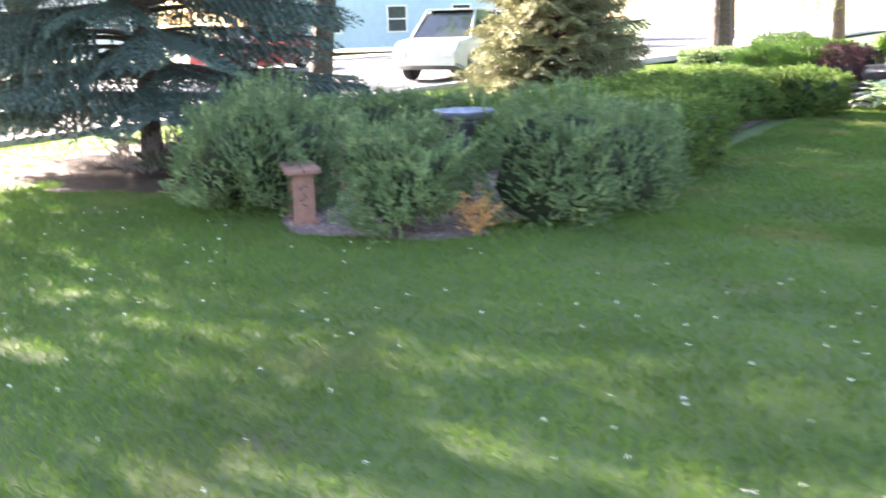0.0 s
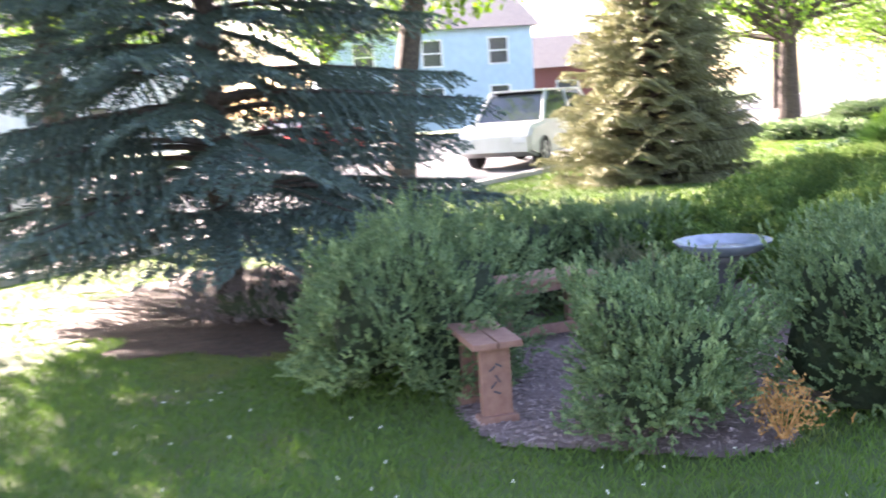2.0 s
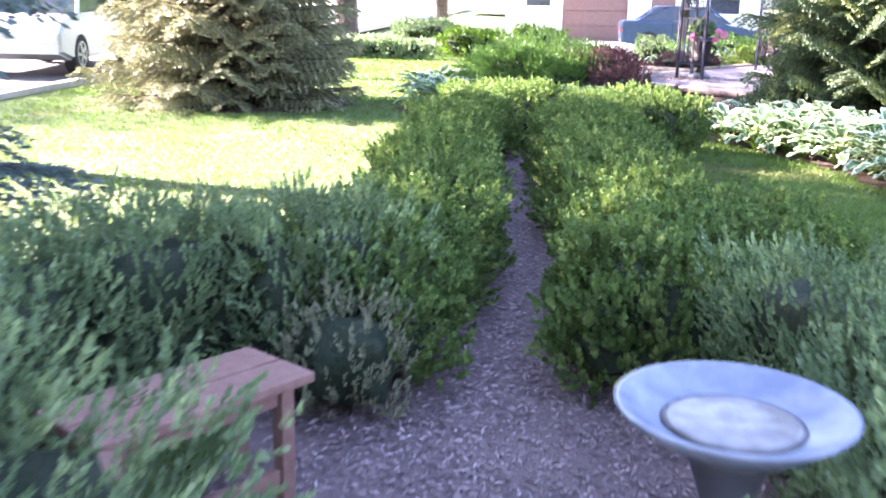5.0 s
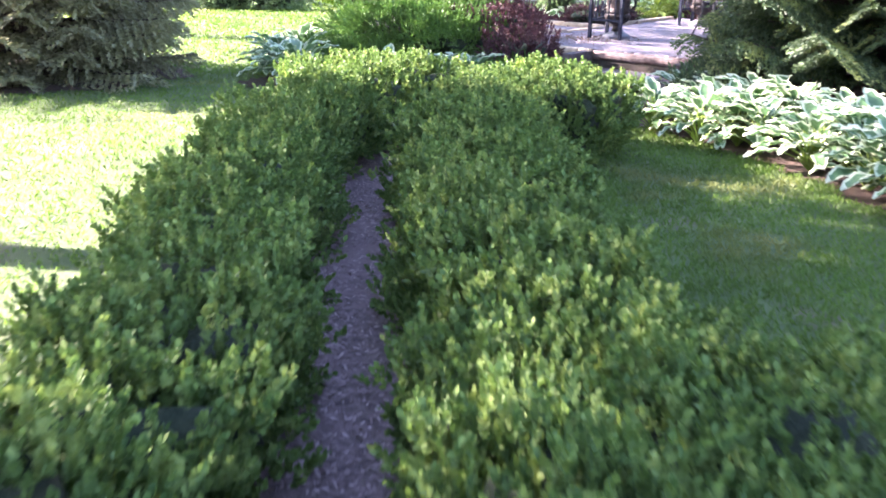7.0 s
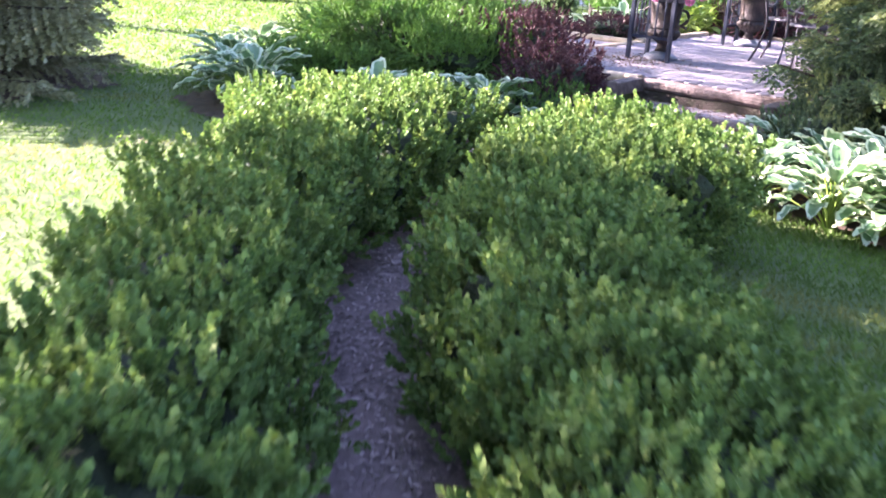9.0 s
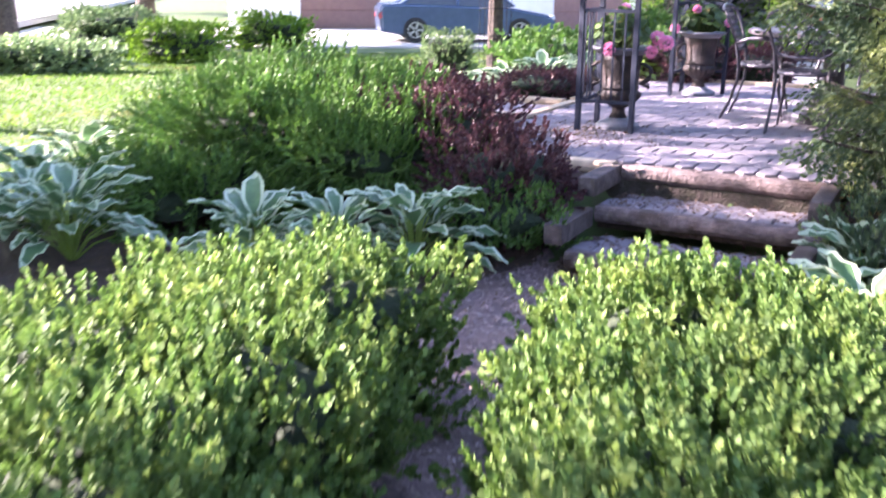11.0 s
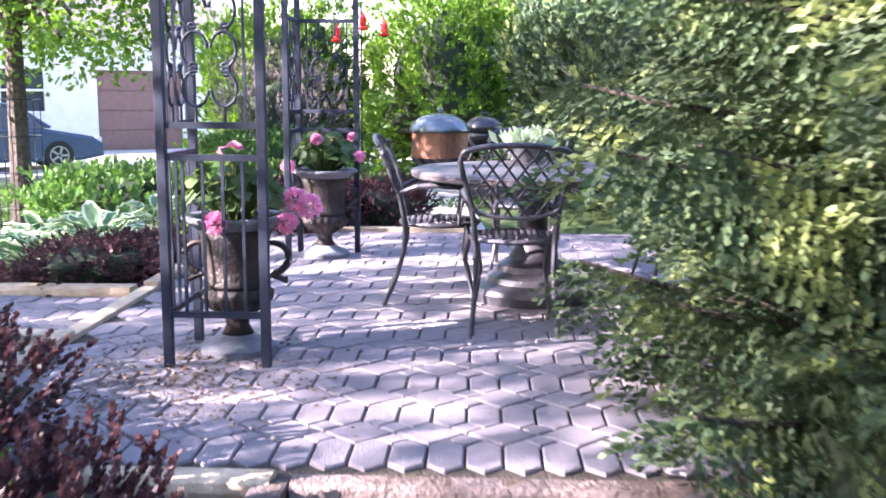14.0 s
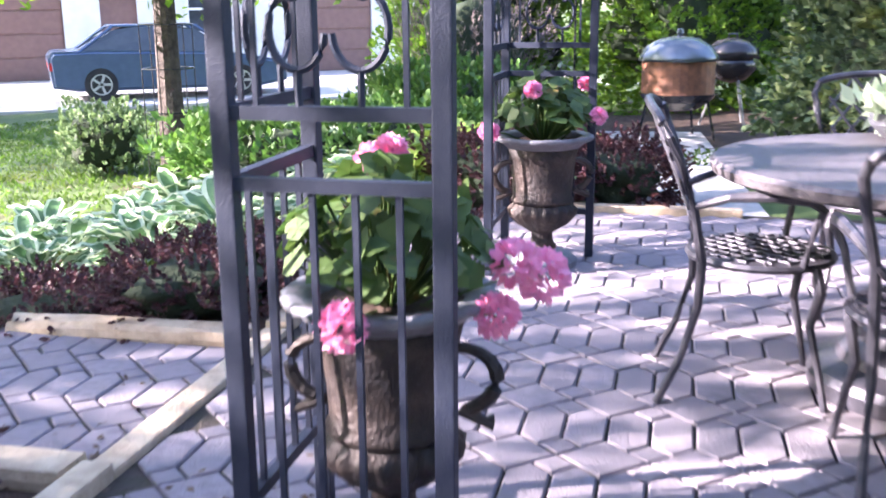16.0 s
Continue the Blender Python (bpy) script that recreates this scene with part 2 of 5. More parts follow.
def lathe(bm, profile, seg=32, flute=0, depth=0.0, zr=(0, 0)):
    rings = []
    for r, z in profile:
        ring = []
        for k in range(seg):
            a = 2 * math.pi * k / seg
            rr = r * (1 + depth * math.cos(flute * a)) if flute and zr[0] <= z <= zr[1] else r
            ring.append(bm.verts.new((rr * math.cos(a), rr * math.sin(a), z)))
        rings.append(ring)
    for a, b in zip(rings, rings[1:]):
        for k in range(seg):
            bm.faces.new((a[k], a[(k + 1) % seg], b[(k + 1) % seg], b[k]))
    bm.faces.new(rings[0][::-1])
    bm.faces.new(rings[-1])


def leaf_mesh(name, P, D, N, L, W, cup=0.0):
    """Many small leaves in one mesh: base points P, directions D, face normals N, lengths L, widths W."""
    n = len(P)
    D = D / np.linalg.norm(D, axis=1, keepdims=True)
    S = np.cross(D, N)
    S /= np.linalg.norm(S, axis=1, keepdims=True) + 1e-9
    N2 = np.cross(S, D)
    L, W = np.broadcast_to(L, n)[:, None], np.broadcast_to(W, n)[:, None]
    V = np.empty((n, 4, 3), np.float32)
    V[:, 0] = P
    V[:, 1] = P + D * L * 0.55 + S * W * 0.5 + N2 * cup * W
    V[:, 2] = P + D * L
    V[:, 3] = P + D * L * 0.55 - S * W * 0.5 + N2 * cup * W
    me = bpy.data.meshes.new(name)
    me.vertices.add(4 * n)
    me.vertices.foreach_set("co", V.ravel())
    me.loops.add(4 * n)
    me.loops.foreach_set("vertex_index", np.arange(4 * n, dtype=np.int32))
    me.polygons.add(n)
    me.polygons.foreach_set("loop_start", np.arange(0, 4 * n, 4, dtype=np.int32))
    me.update(calc_edges=True)
    return me


def unit(v):
    return v / (np.linalg.norm(v, axis=-1, keepdims=True) + 1e-9)


def sprigs(P, D, leaves, length, width, spread, stem):
    """Leaves round short shoots at P pointing along D."""
    n = len(P)
    D = unit(D)
    base = np.repeat(P, leaves, 0)
    ax = np.repeat(D, leaves, 0)
    f = np.tile(np.linspace(0, 1, leaves), n)
    r = unit(rng.normal(size=(n * leaves, 3)))
    out = unit(r - ax * (r * ax).sum(1, keepdims=True))
    s = spread * (1.15 - 0.75 * f)[:, None]
    d = unit(ax + out * s)
    p = base + ax * (f * stem)[:, None]
    nn = unit(ax - out * 0.6 + rng.normal(size=out.shape) * 0.25)
    l = length * rng.uniform(0.7, 1.2, n * leaves)
    return p, d, nn, l, width * rng.uniform(0.8, 1.2, n * leaves)


def lumps(dirs, seed, amp=0.16, k=3.2):
    """Uneven radius over directions."""
    g = np.random.default_rng(seed)
    out = np.ones(len(dirs))
    for j in range(7):
        w = unit(g.normal(size=3)) * k * (1 + 0.35 * j)
        out += amp / (1 + 0.35 * j) * np.sin(dirs @ w * 1.6 + g.uniform(0, 6.28))
    for j in range(6):
        w = unit(g.normal(size=3)) * 11
        out += amp * 0.28 * np.sin(dirs @ w + g.uniform(0, 6.28))
    return out


def blob_surface(n, size, seed, square=1.0, amp=0.12, low=-0.85):
    """Random points and normals on an uneven mound of half-sizes size, centred on its middle."""
    d = unit(rng.normal(size=(int(n * 1.6), 3)))
    d = d[d[:, 2] > low][:n]
    sx = np.abs(d) ** square * np.sign(d)
    p = unit(sx) if square == 1 else sx / np.maximum(np.linalg.norm(sx, ord=4, axis=1, keepdims=True), 1e-6)
    p = p * lumps(d, seed, amp)[:, None] * np.array(size)
    nrm = unit(d / np.array(size))
    return p, nrm, d


# Uneven dark mound inside the leaves: blocks the view and supplies the inner shade.
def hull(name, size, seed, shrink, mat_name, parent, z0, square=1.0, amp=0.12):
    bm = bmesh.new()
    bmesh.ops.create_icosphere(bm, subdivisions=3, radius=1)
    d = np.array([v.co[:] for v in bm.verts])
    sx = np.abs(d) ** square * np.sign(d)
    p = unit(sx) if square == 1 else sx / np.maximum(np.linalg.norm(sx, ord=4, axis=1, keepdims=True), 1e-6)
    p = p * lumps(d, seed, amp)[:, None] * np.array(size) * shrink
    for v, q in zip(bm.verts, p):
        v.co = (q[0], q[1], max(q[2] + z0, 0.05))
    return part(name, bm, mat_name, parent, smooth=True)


def shrub(name, m, size, seed, leafmat, density, label, category="shrub", group="", leaf=(0.03, 0.015), per=10, stem=0.05,
          up=0.7, square=0.88, spread=0.8, amp=0.12, stems=5, shrink=0.70, tips=0.0, clumpy=0.028):
    """A shrub of half-widths size[0], size[1] and height size[2]."""
    th = thing(name, m, label, category, group)
    hs = (size[0], size[1], size[2] / 2)
    area = 4 * math.pi * ((hs[0] * hs[1]) ** 1.6 / 3 + 2 * (hs[0] * hs[2]) ** 1.6 / 3) ** (1 / 1.6)
    n = int(area * density)
    p, nrm, d = blob_surface(n, hs, seed, square, amp)
    w = np.random.default_rng(seed + 7).normal(size=(5, 3))
    clump = sum(np.sin(p @ (unit(v) * (34 + 9 * j)) + 2.1 * j) for j, v in enumerate(w)) / 2.4
    kept = clump > rng.uniform(-1.9, -0.5, len(p))
    p, nrm, clump = p[kept], nrm[kept], clump[kept]
    p = p * rng.uniform(0.80, 1.0, (len(p), 1)) * (1 + clumpy * np.clip(clump, -1, 1) / max(hs))[:, None]
    p[:, 2] += hs[2]
    p[:, 2] = np.maximum(p[:, 2], 0.04)
    dirs = unit(nrm * (1 - up) + np.array([0, 0, up]) + rng.normal(size=nrm.shape) * 0.22)
    k = rng.random(len(p)) < 0.10 + tips
    p[k] += dirs[k] * 0.035
    a = sprigs(p, dirs, per, leaf[0], leaf[1], spread, stem)
    place_mesh("foliage", leaf_mesh("foliage", *a), leafmat, th)
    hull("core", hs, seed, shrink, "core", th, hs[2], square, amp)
    bm = bmesh.new()
    for j in range(stems):
        an = j * 2.4 + seed
        r0 = 0.25 * hs[0]
        tube(bm, [(r0 * math.cos(an) * 0.4, r0 * math.sin(an) * 0.4, -0.05), (r0 * math.cos(an), r0 * math.sin(an), size[2] * 0.3),
                  (hs[0] * 0.7 * math.cos(an), hs[1] * 0.7 * math.sin(an), size[2] * 0.62)], [0.014, 0.011, 0.006], 6)
    part("stems", bm, "twig", th, kind="stuff")
    return th


def conifer(name, m, height, radius, base_z, levels, per_level, leafmat, label, seed, droop=0.25, density=1.0, needle=(0.05, 0.011),
            trunk=0.13, fans=9, taper=0.85, parts=True):
    """A spruce or hemlock: a tapered trunk, whorls of drooping limbs and sprays of needles."""
    g = np.random.default_rng(seed)
    th = thing(name, m, label, "tree")
    bm = bmesh.new()
    tube(bm, [(0, 0, -0.1), (0.01, 0, 0.4), (0, 0.02, height * 0.5), (0, 0, height)], [trunk * 1.25, trunk, trunk * 0.6, 0.015], 10)
    part("trunk", bm, "bark", th)
    bm = bmesh.new()
    P, D = [], []
    for lv in range(levels):
        f = lv / (levels - 1)
        z = base_z + (height - base_z) * f ** 1.05
        r = radius * (1 - f) ** taper * g.uniform(0.9, 1.08) + 0.12
        for k in range(per_level):
            az = 2 * math.pi * (k + g.uniform(-0.3, 0.3)) / per_level + lv * 1.3
            rr = r * g.uniform(0.72, 1.12)
            dirv = np.array([math.cos(az), math.sin(az), 0])
            side = np.array([-math.sin(az), math.cos(az), 0])
            zz = z + g.uniform(-0.12, 0.12)
            steps = 6
            pts = []
            for s in range(steps + 1):
                q = s / steps
                pts.append(dirv * rr * q + np.array([0, 0, zz + rr * (0.18 * q - droop * 2.0 * q * q + 0.10 * q ** 4)]))
            tube(bm, [tuple(x) for x in pts], [0.022 * (1 - 0.8 * s / steps) * (0.5 + rr / radius) for s in range(steps + 1)], 5)
            pts = np.array(pts)
            nf = max(3, int(fans * rr * density))
            for j in range(nf):
                q = 0.22 + 0.78 * (j + 0.5) / nf
                i = min(int(q * steps), steps - 1)
                b = pts[i] + (pts[i + 1] - pts[i]) * (q * steps - i)
                for sgn in (-1, 1):
                    ln = rr * 0.42 * (1.15 - q) * g.uniform(0.6, 1.2) + 0.10
                    td = unit(dirv * 0.75 + side * sgn * 0.8 + np.array([0, 0, -0.18 - droop * 0.6 * g.random()]))
                    m2 = max(3, int(ln / 0.034))
                    tt = np.linspace(0, 1, m2)[:, None]
                    P.append(b + td * ln * tt + np.array([0, 0, -0.25 * ln]) * tt ** 2)
                    D.append(np.tile(td, (m2, 1)))
            tt = np.linspace(0.3, 1, int(rr / 0.05) + 3)[:, None]
            P.append(pts[0] + 0 * tt + np.stack([np.interp(tt[:, 0], np.linspace(0, 1, steps + 1), pts[:, c]) - pts[0][c] for c in range(3)], 1))
            D.append(np.tile(dirv + np.array([0, 0, -droop]), (len(tt), 1)))
    part("limb_frame", bm, "bark", th, kind="stuff")
    P, D = np.concatenate(P), np.concatenate(D)
    a = sprigs(P, D, 6, needle[0], needle[1], 0.95, 0.045)
    place_mesh("needles", leaf_mesh("needles", *a), leafmat, th)
    return th


def broadleaf(name, m, height, crown_r, crown_z, crown_h, label, seed, trunk=0.22, leaves=9000, leaf=(0.14, 0.09), leafmat="leaf", clumps=60, lean=(0, 0)):
    """A tree: a tapered trunk, forked limbs and an uneven crown of leaf clumps with gaps."""
    g = np.random.default_rng(seed)
    th = thing(name, m, label, "tree")
    bm = bmesh.new()
    zf = crown_z - crown_h * 0.5
    tube(bm, [(0, 0, -0.2), (0, 0, 0.15), (lean[0] * 0.3, lean[1] * 0.3, zf * 0.5), (lean[0], lean[1], zf + 0.3), (lean[0], lean[1], crown_z + crown_h * 0.25)],
         [trunk * 1.5, trunk * 1.08, trunk * 0.9, trunk * 0.75, 0.04], 12)
    part("trunk", bm, "bark", th)
    bm = bmesh.new()
    C = []
    for k in range(clumps):
        d = unit(g.normal(size=3))
        r = g.uniform(0.45, 1.0) ** 0.6
        C.append((lean[0] + d[0] * crown_r * r, lean[1] + d[1] * crown_r * r, crown_z + d[2] * crown_h * 0.5 * r))
    for k in range(0, clumps, 4):
        c = C[k]
        s = (lean[0], lean[1], zf + 0.2 + 0.25 * crown_h * g.random())
        mid = tuple(0.5 * (p + q) + (0.25 if i == 2 else 0) for i, (p, q) in enumerate(zip(s, c)))
        tube(bm, [s, mid, c], [trunk * 0.35, trunk * 0.2, 0.02], 6)
    part("limb_frame", bm, "bark", th, kind="stuff")
    C = np.array(C)
    idx = g.integers(0, clumps, leaves)
    cr = crown_r * 0.26 * g.uniform(0.7, 1.3, clumps)
    P = C[idx] + unit(g.normal(size=(leaves, 3))) * (cr[idx] * g.random(leaves) ** 0.4)[:, None] * np.array([1, 1, 0.65])
    D = g.normal(size=(leaves, 3)) + np.array([0, 0, -0.5])
    N = g.normal(size=(leaves, 3)) + np.array([0, 0, 1.2])
    me = leaf_mesh("crown", P, D, unit(N), leaf[0] * g.uniform(0.7, 1.3, leaves), leaf[1])
    place_mesh("crown", me, leafmat, th)
    return th


# ---- plan of the patio: forward (a) and to the right (b) from the top step's corner ----
HEAD = radians(37)
UF = Vector((math.sin(HEAD), math.cos(HEAD), 0))
VR = Vector((math.cos(HEAD), -math.sin(HEAD), 0))
P0 = Vector((-1.50, 19.25, 0))
PATIO = 0.46


def pl(a, b, z=PATIO):
    return P0 + UF * a + VR * b + Vector((0, 0, z))


def plm(a, b, z=PATIO, turn=0.0):
    """A pose in the plan: its +y looks along a, turned to the left by turn degrees."""
    return Matrix.Translation(pl(a, b, z)) @ Matrix.Rotation(-HEAD + radians(turn), 4, "Z")


def smooth(x):
    x = np.clip(x, 0, 1)
    return x * x * (3 - 2 * x)


def ground_z(x, y):
    """Height of the ground: level lawns and a low rise that carries the patio."""
    x, y = np.asarray(x, float), np.asarray(y, float)
    dx, dy = x - P0.x, y - P0.y
    a = dx * UF.x + dy * UF.y
    b = dx * VR.x + dy * VR.y
    rise = 0.40 * smooth((a + 1.0) / 1.0) * smooth((b + 3.4) / 1.9)
    rise = np.where((np.abs(b - 0.5) < 0.72) & (a < 0.1), rise * smooth((a + 0.15) / 0.2), rise)
    away = np.clip((y - 32) / 8, 0, 1)
    return rise * (1 - smooth(away)) + 0.015 * np.sin(x * 0.9) * np.cos(y * 0.7) - 0.22 * smooth((y - 28) / 9)


# ---- ground ----
def grid_axis(spans):
    out = []
    for lo, hi, st in spans:
        out += list(np.arange(lo, hi, st))
    return np.array(out)


def sheet(name, xs, ys, dz, material, label, kind="structure", keep=None, bumps=0.0):
    X, Y = np.meshgrid(xs, ys, indexing="ij")
    Z = ground_z(X, Y) + dz
    if bumps:
        Z = Z + rng.uniform(-bumps, bumps, Z.shape)
    V = np.stack([X, Y, Z], -1).reshape(-1, 3)
    nx, ny = len(xs), len(ys)
    i, j = np.meshgrid(np.arange(nx - 1), np.arange(ny - 1), indexing="ij")
    if keep is not None:
        k = keep(0.5 * (xs[i] + xs[i + 1]), 0.5 * (ys[j] + ys[j + 1]))
        i, j = i[k], j[k]
    i, j = i.ravel(), j.ravel()
    F = np.stack([i * ny + j, (i + 1) * ny + j, (i + 1) * ny + j + 1, i * ny + j + 1], 1)
    used, inv = np.unique(F, return_inverse=True)
    me = bpy.data.meshes.new(name)
    me.from_pydata(V[used].tolist(), [], inv.reshape(F.shape).tolist())
    me.update()
    return place_mesh(name, me, material, None, label, kind, True)


gx = grid_axis([(-900, -100, 100), (-100, -30, 10), (-30, -8, 1.0), (-8, 6, 0.14), (6, 14, 0.8), (14, 100, 8), (100, 901, 100)])
gy = grid_axis([(-900, -100, 100), (-100, -8, 8), (-8, 0, 0.8), (0, 26, 0.16), (26, 45, 0.8), (45, 120, 8), (120, 1001, 100)])
sheet("ground", gx, gy, 0.0, "soil", "green mown lawn with sunlit and shaded patches")


def near_line(x, y, pts):
    """Distance to a polyline and how far along it."""
    best = np.full(np.shape(x), 1e9)
    for (x0, y0), (x1, y1) in zip(pts, pts[1:]):
        dx, dy = x1 - x0, y1 - y0
        t = np.clip(((x - x0) * dx + (y - y0) * dy) / (dx * dx + dy * dy), 0, 1)
        best = np.minimum(best, np.hypot(x - x0 - t * dx, y - y0 - t * dy))
    return best


PATH_LINE = [(-3.50, 7.0), (-3.50, 8.6), (-3.50, 9.8), (-3.42, 10.9), (-3.52, 12.5), (-3.60, 13.8), (-3.60, 14.7), (-3.38, 15.5), (-3.08, 16.3), (-2.60, 17.65), (-1.75, 18.35)]
RING = (-3.45, 7.47)


def wob(x, y, k=3.0):
    return 0.06 * np.sin(x * k * 2.1 + y * k) + 0.05 * np.sin(y * k * 2.7 - x * k * 1.3)


def in_mulch(x, y):
    ring = np.hypot((x - RING[0]) / 1.03, (y - RING[1]) / 1.15) < 1.0 + wob(x, y)
    way = near_line(x, y, PATH_LINE) < 0.32 + 0.3 * smooth((y - 16.9) / 1.2) + wob(x, y) * 0.4
    entry = near_line(x, y, [(-3.9, 6.6), (-3.3, 6.5), (-2.7, 6.7)]) < 0.26 + wob(x, y)
    hedge = near_line(x, y, [(-3.45, 8.4), (-3.55, 16.0)]) < 1.0
    return ring | way | entry | hedge


def in_bed(x, y):
    b1 = near_line(x, y, [(-4.6, 19.3), (-3.6, 18.85), (-2.9, 18.7), (-2.5, 19.2), (-2.3, 20.4), (-2.4, 22.0), (-1.6, 24.0), (-0.6, 25.6)]) < 0.85 + wob(x, y)
    b2 = near_line(x, y, [(-0.7, 17.9), (-0.25, 17.0), (0.15, 15.8), (0.5, 14.4), (0.8, 13.0)]) < 0.85 + wob(x, y)
    b3 = np.hypot((x - 1.2), (y - 18.3)) < 2.2
    sp = np.hypot((x + 7.2) / 2.3, (y - 8.8) / 1.9) < 1.0 + wob(x, y) * 2
    cf = np.hypot((x + 7.8) / 1.6, (y - 19.7) / 1.3) < 1.0 + wob(x, y)
    far = near_line(x, y, [(-1.6, 24.0), (0.2, 26.0), (2.6, 27.5), (7, 27)]) < 1.6
    return b1 | b2 | b3 | sp | cf | far


sheet("mulch_path", np.arange(-5.4, -1.2, 0.045), np.arange(5.4, 18.9, 0.045), 0.014, "mulch", "purplish brown wood-chip mulch path and clearing", keep=in_mulch, bumps=0.006)
sheet("planting_bed", np.arange(-10.5, 8.2, 0.08), np.arange(6.0, 29.5, 0.08), 0.010, "dirt", "dark brown soil of planting beds", keep=lambda x, y: in_bed(x, y) & ~in_mulch(x, y), bumps=0.008)

# street, kerbs, driveway
def slab(name, x0, x1, y0, y1, z, material, label, thick=0.12):
    bm = bmesh.new()
    box(bm, ((x0 + x1) / 2, (y0 + y1) / 2, z - thick / 2), (x1 - x0, y1 - y0, thick), bevel=0.01)
    return tagged(part(name, bm, material), label, kind="structure")


slab("road", -24.5, -11.2, -60, 160, 0.022, "asphalt", "pale grey asphalt street in sunlight", 0.1)
slab("kerb", -11.2, -11.0, -60, 160, 0.09, "concrete", "light concrete kerb", 0.2)
slab("kerb", -24.7, -24.5, -60, 160, 0.09, "concrete", "light concrete kerb", 0.2)
slab("driveway", -10.9, 12.0, 38.6, 47.0, -0.17, "concrete", "bright pale concrete driveway", 0.1)
slab("pavement", -27.4, -25.9, -60, 160, 0.05, "concrete", "pale concrete pavement across the street", 0.1)

# ---- houses ----
def house(name, m, w, d, h, wallmat, label, windows=(), doors=(), roof_h=2.2, garage=()):
    """A gabled house; its front is local -y. windows: (x, z, w, h)."""
    th = thing("house", m, label, "house")
    bm = bmesh.new()
    t = 0.2
    holes = [(x, z, a, b) for x, z, a, b in windows] + [(x, hh / 2, ww, hh) for x, ww, hh in doors] + [(x, hh / 2, ww, hh) for x, ww, hh in garage]
    xs = sorted({-w / 2, w / 2, *[v for x, z, a, b in holes for v in (x - a / 2, x + a / 2)]})
    zs = sorted({0, h, *[v for x, z, a, b in holes for v in (max(z - b / 2, 0), z + b / 2)]})
    for x0, x1 in zip(xs, xs[1:]):
        for z0, z1 in zip(zs, zs[1:]):
            cx, cz = (x0 + x1) / 2, (z0 + z1) / 2
            if any(abs(cx - x) < a / 2 and abs(cz - z) < b / 2 for x, z, a, b in holes):
                continue
            box(bm, (cx, -d / 2 + t / 2, cz), (x1 - x0, t, z1 - z0))
    box(bm, (-w / 2 + t / 2, 0.1, h / 2), (t, d - 0.2, h))
    box(bm, (w / 2 - t / 2, 0.1, h / 2), (t, d - 0.2, h))
    box(bm, (0, d / 2 - t / 2, h / 2), (w - 2 * t, t, h))
    part("wall", bm, wallmat, th)
    bm = bmesh.new()
    o = 0.4
    v = [bm.verts.new(p) for p in ((-w / 2 - o, -d / 2 - o, h), (w / 2 + o, -d / 2 - o, h), (w / 2 + o, d / 2 + o, h), (-w / 2 - o, d / 2 + o, h), (-w / 2 - o, 0, h + roof_h), (w / 2 + o, 0, h + roof_h))]
    for f in ((0, 1, 5, 4), (3, 4, 5, 2), (0, 4, 3), (1, 2, 5), (0, 3, 2, 1)):
        bm.faces.new([v[i] for i in f])
    part("roof", bm, "roof", th)
    for x, z, a, b in windows:
        win = part("window", _panel(x, -d / 2 + 0.12, z, a, b, 0.03), "window", th)
        bm = bmesh.new()
        for sx in (-1, 1):
            box(bm, (x + sx * (a / 2 + 0.03), -d / 2 - 0.02, z), (0.09, 0.08, b + 0.16))
        for sz in (-1, 0, 1):
            box(bm, (x, -d / 2 - 0.02, z + sz * (b / 2 + 0.03)), (a, 0.07, 0.07))
        part("frame", bm, "white", win)
    for x, ww, hh in doors:
        part("door", _panel(x, -d / 2 + 0.12, hh / 2, ww, hh, 0.05), "brown", th)
    for x, ww, hh in garage:
        g = part("garage_door", _panel(x, -d / 2 + 0.14, hh / 2, ww, hh, 0.05), "brown", th)
        for k in range(4):
            bm = bmesh.new()
            box(bm, (x, -d / 2 + 0.10, hh * (k + 0.5) / 4), (ww - 0.08, 0.03, hh / 4 - 0.05), bevel=0.01)
            part("panel", bm, "brown", g)
    return th


def _panel(x, y, z, a, b, t):
    bm = bmesh.new()
    box(bm, (x, y, z), (a, t, b))
    return bm


house("house", pose(2.5, 51.6, -0.2, 0, 0, 0), 15, 9, 3.4, "siding_w", "long white house with brown garage doors behind a driveway",
      windows=[(-6.2, 1.9, 1.0, 1.1), (1.2, 1.8, 1.2, 1.2)], garage=[(-3.9, 2.6, 2.4), (4.6, 2.6, 2.4)], doors=[(-1.2, 0.95, 2.1)])
house("house", pose(-44, 33, 0.2, 0, 0, 72), 12, 9, 5.6, "siding_w", "white two-storey house with grey roof across the street",
      windows=[(x, z, 1.0, 1.3) for x in (-4, -1.4, 1.4, 4) for z in (1.6, 4.3)], doors=[(0, 1.0, 2.1)])
house("house", pose(-33, 50, 0.2, 0, 0, 45), 11, 9, 5.2, "siding_b", "pale blue two-storey house across the street",
      windows=[(x, z, 1.0, 1.3) for x in (-3.6, 0, 3.6) for z in (1.5, 4.0)])
house("house", pose(-31, 64, 0.2, 0, 0, 30), 9, 8, 3.2, "brick_red", "low red-brown house far down the street",
      windows=[(x, 1.7, 1.3, 1.2) for x in (-2.6, 0.4, 3.0)])
house("house", pose(-46, 12, 0.2, 0, 0, 88), 12, 9, 3.2, "siding_w", "low white house with a grey roof across the street",
      windows=[(x, 1.7, 1.1, 1.2) for x in (-4, -1, 3.4)], doors=[(1.2, 1.0, 2.1)])
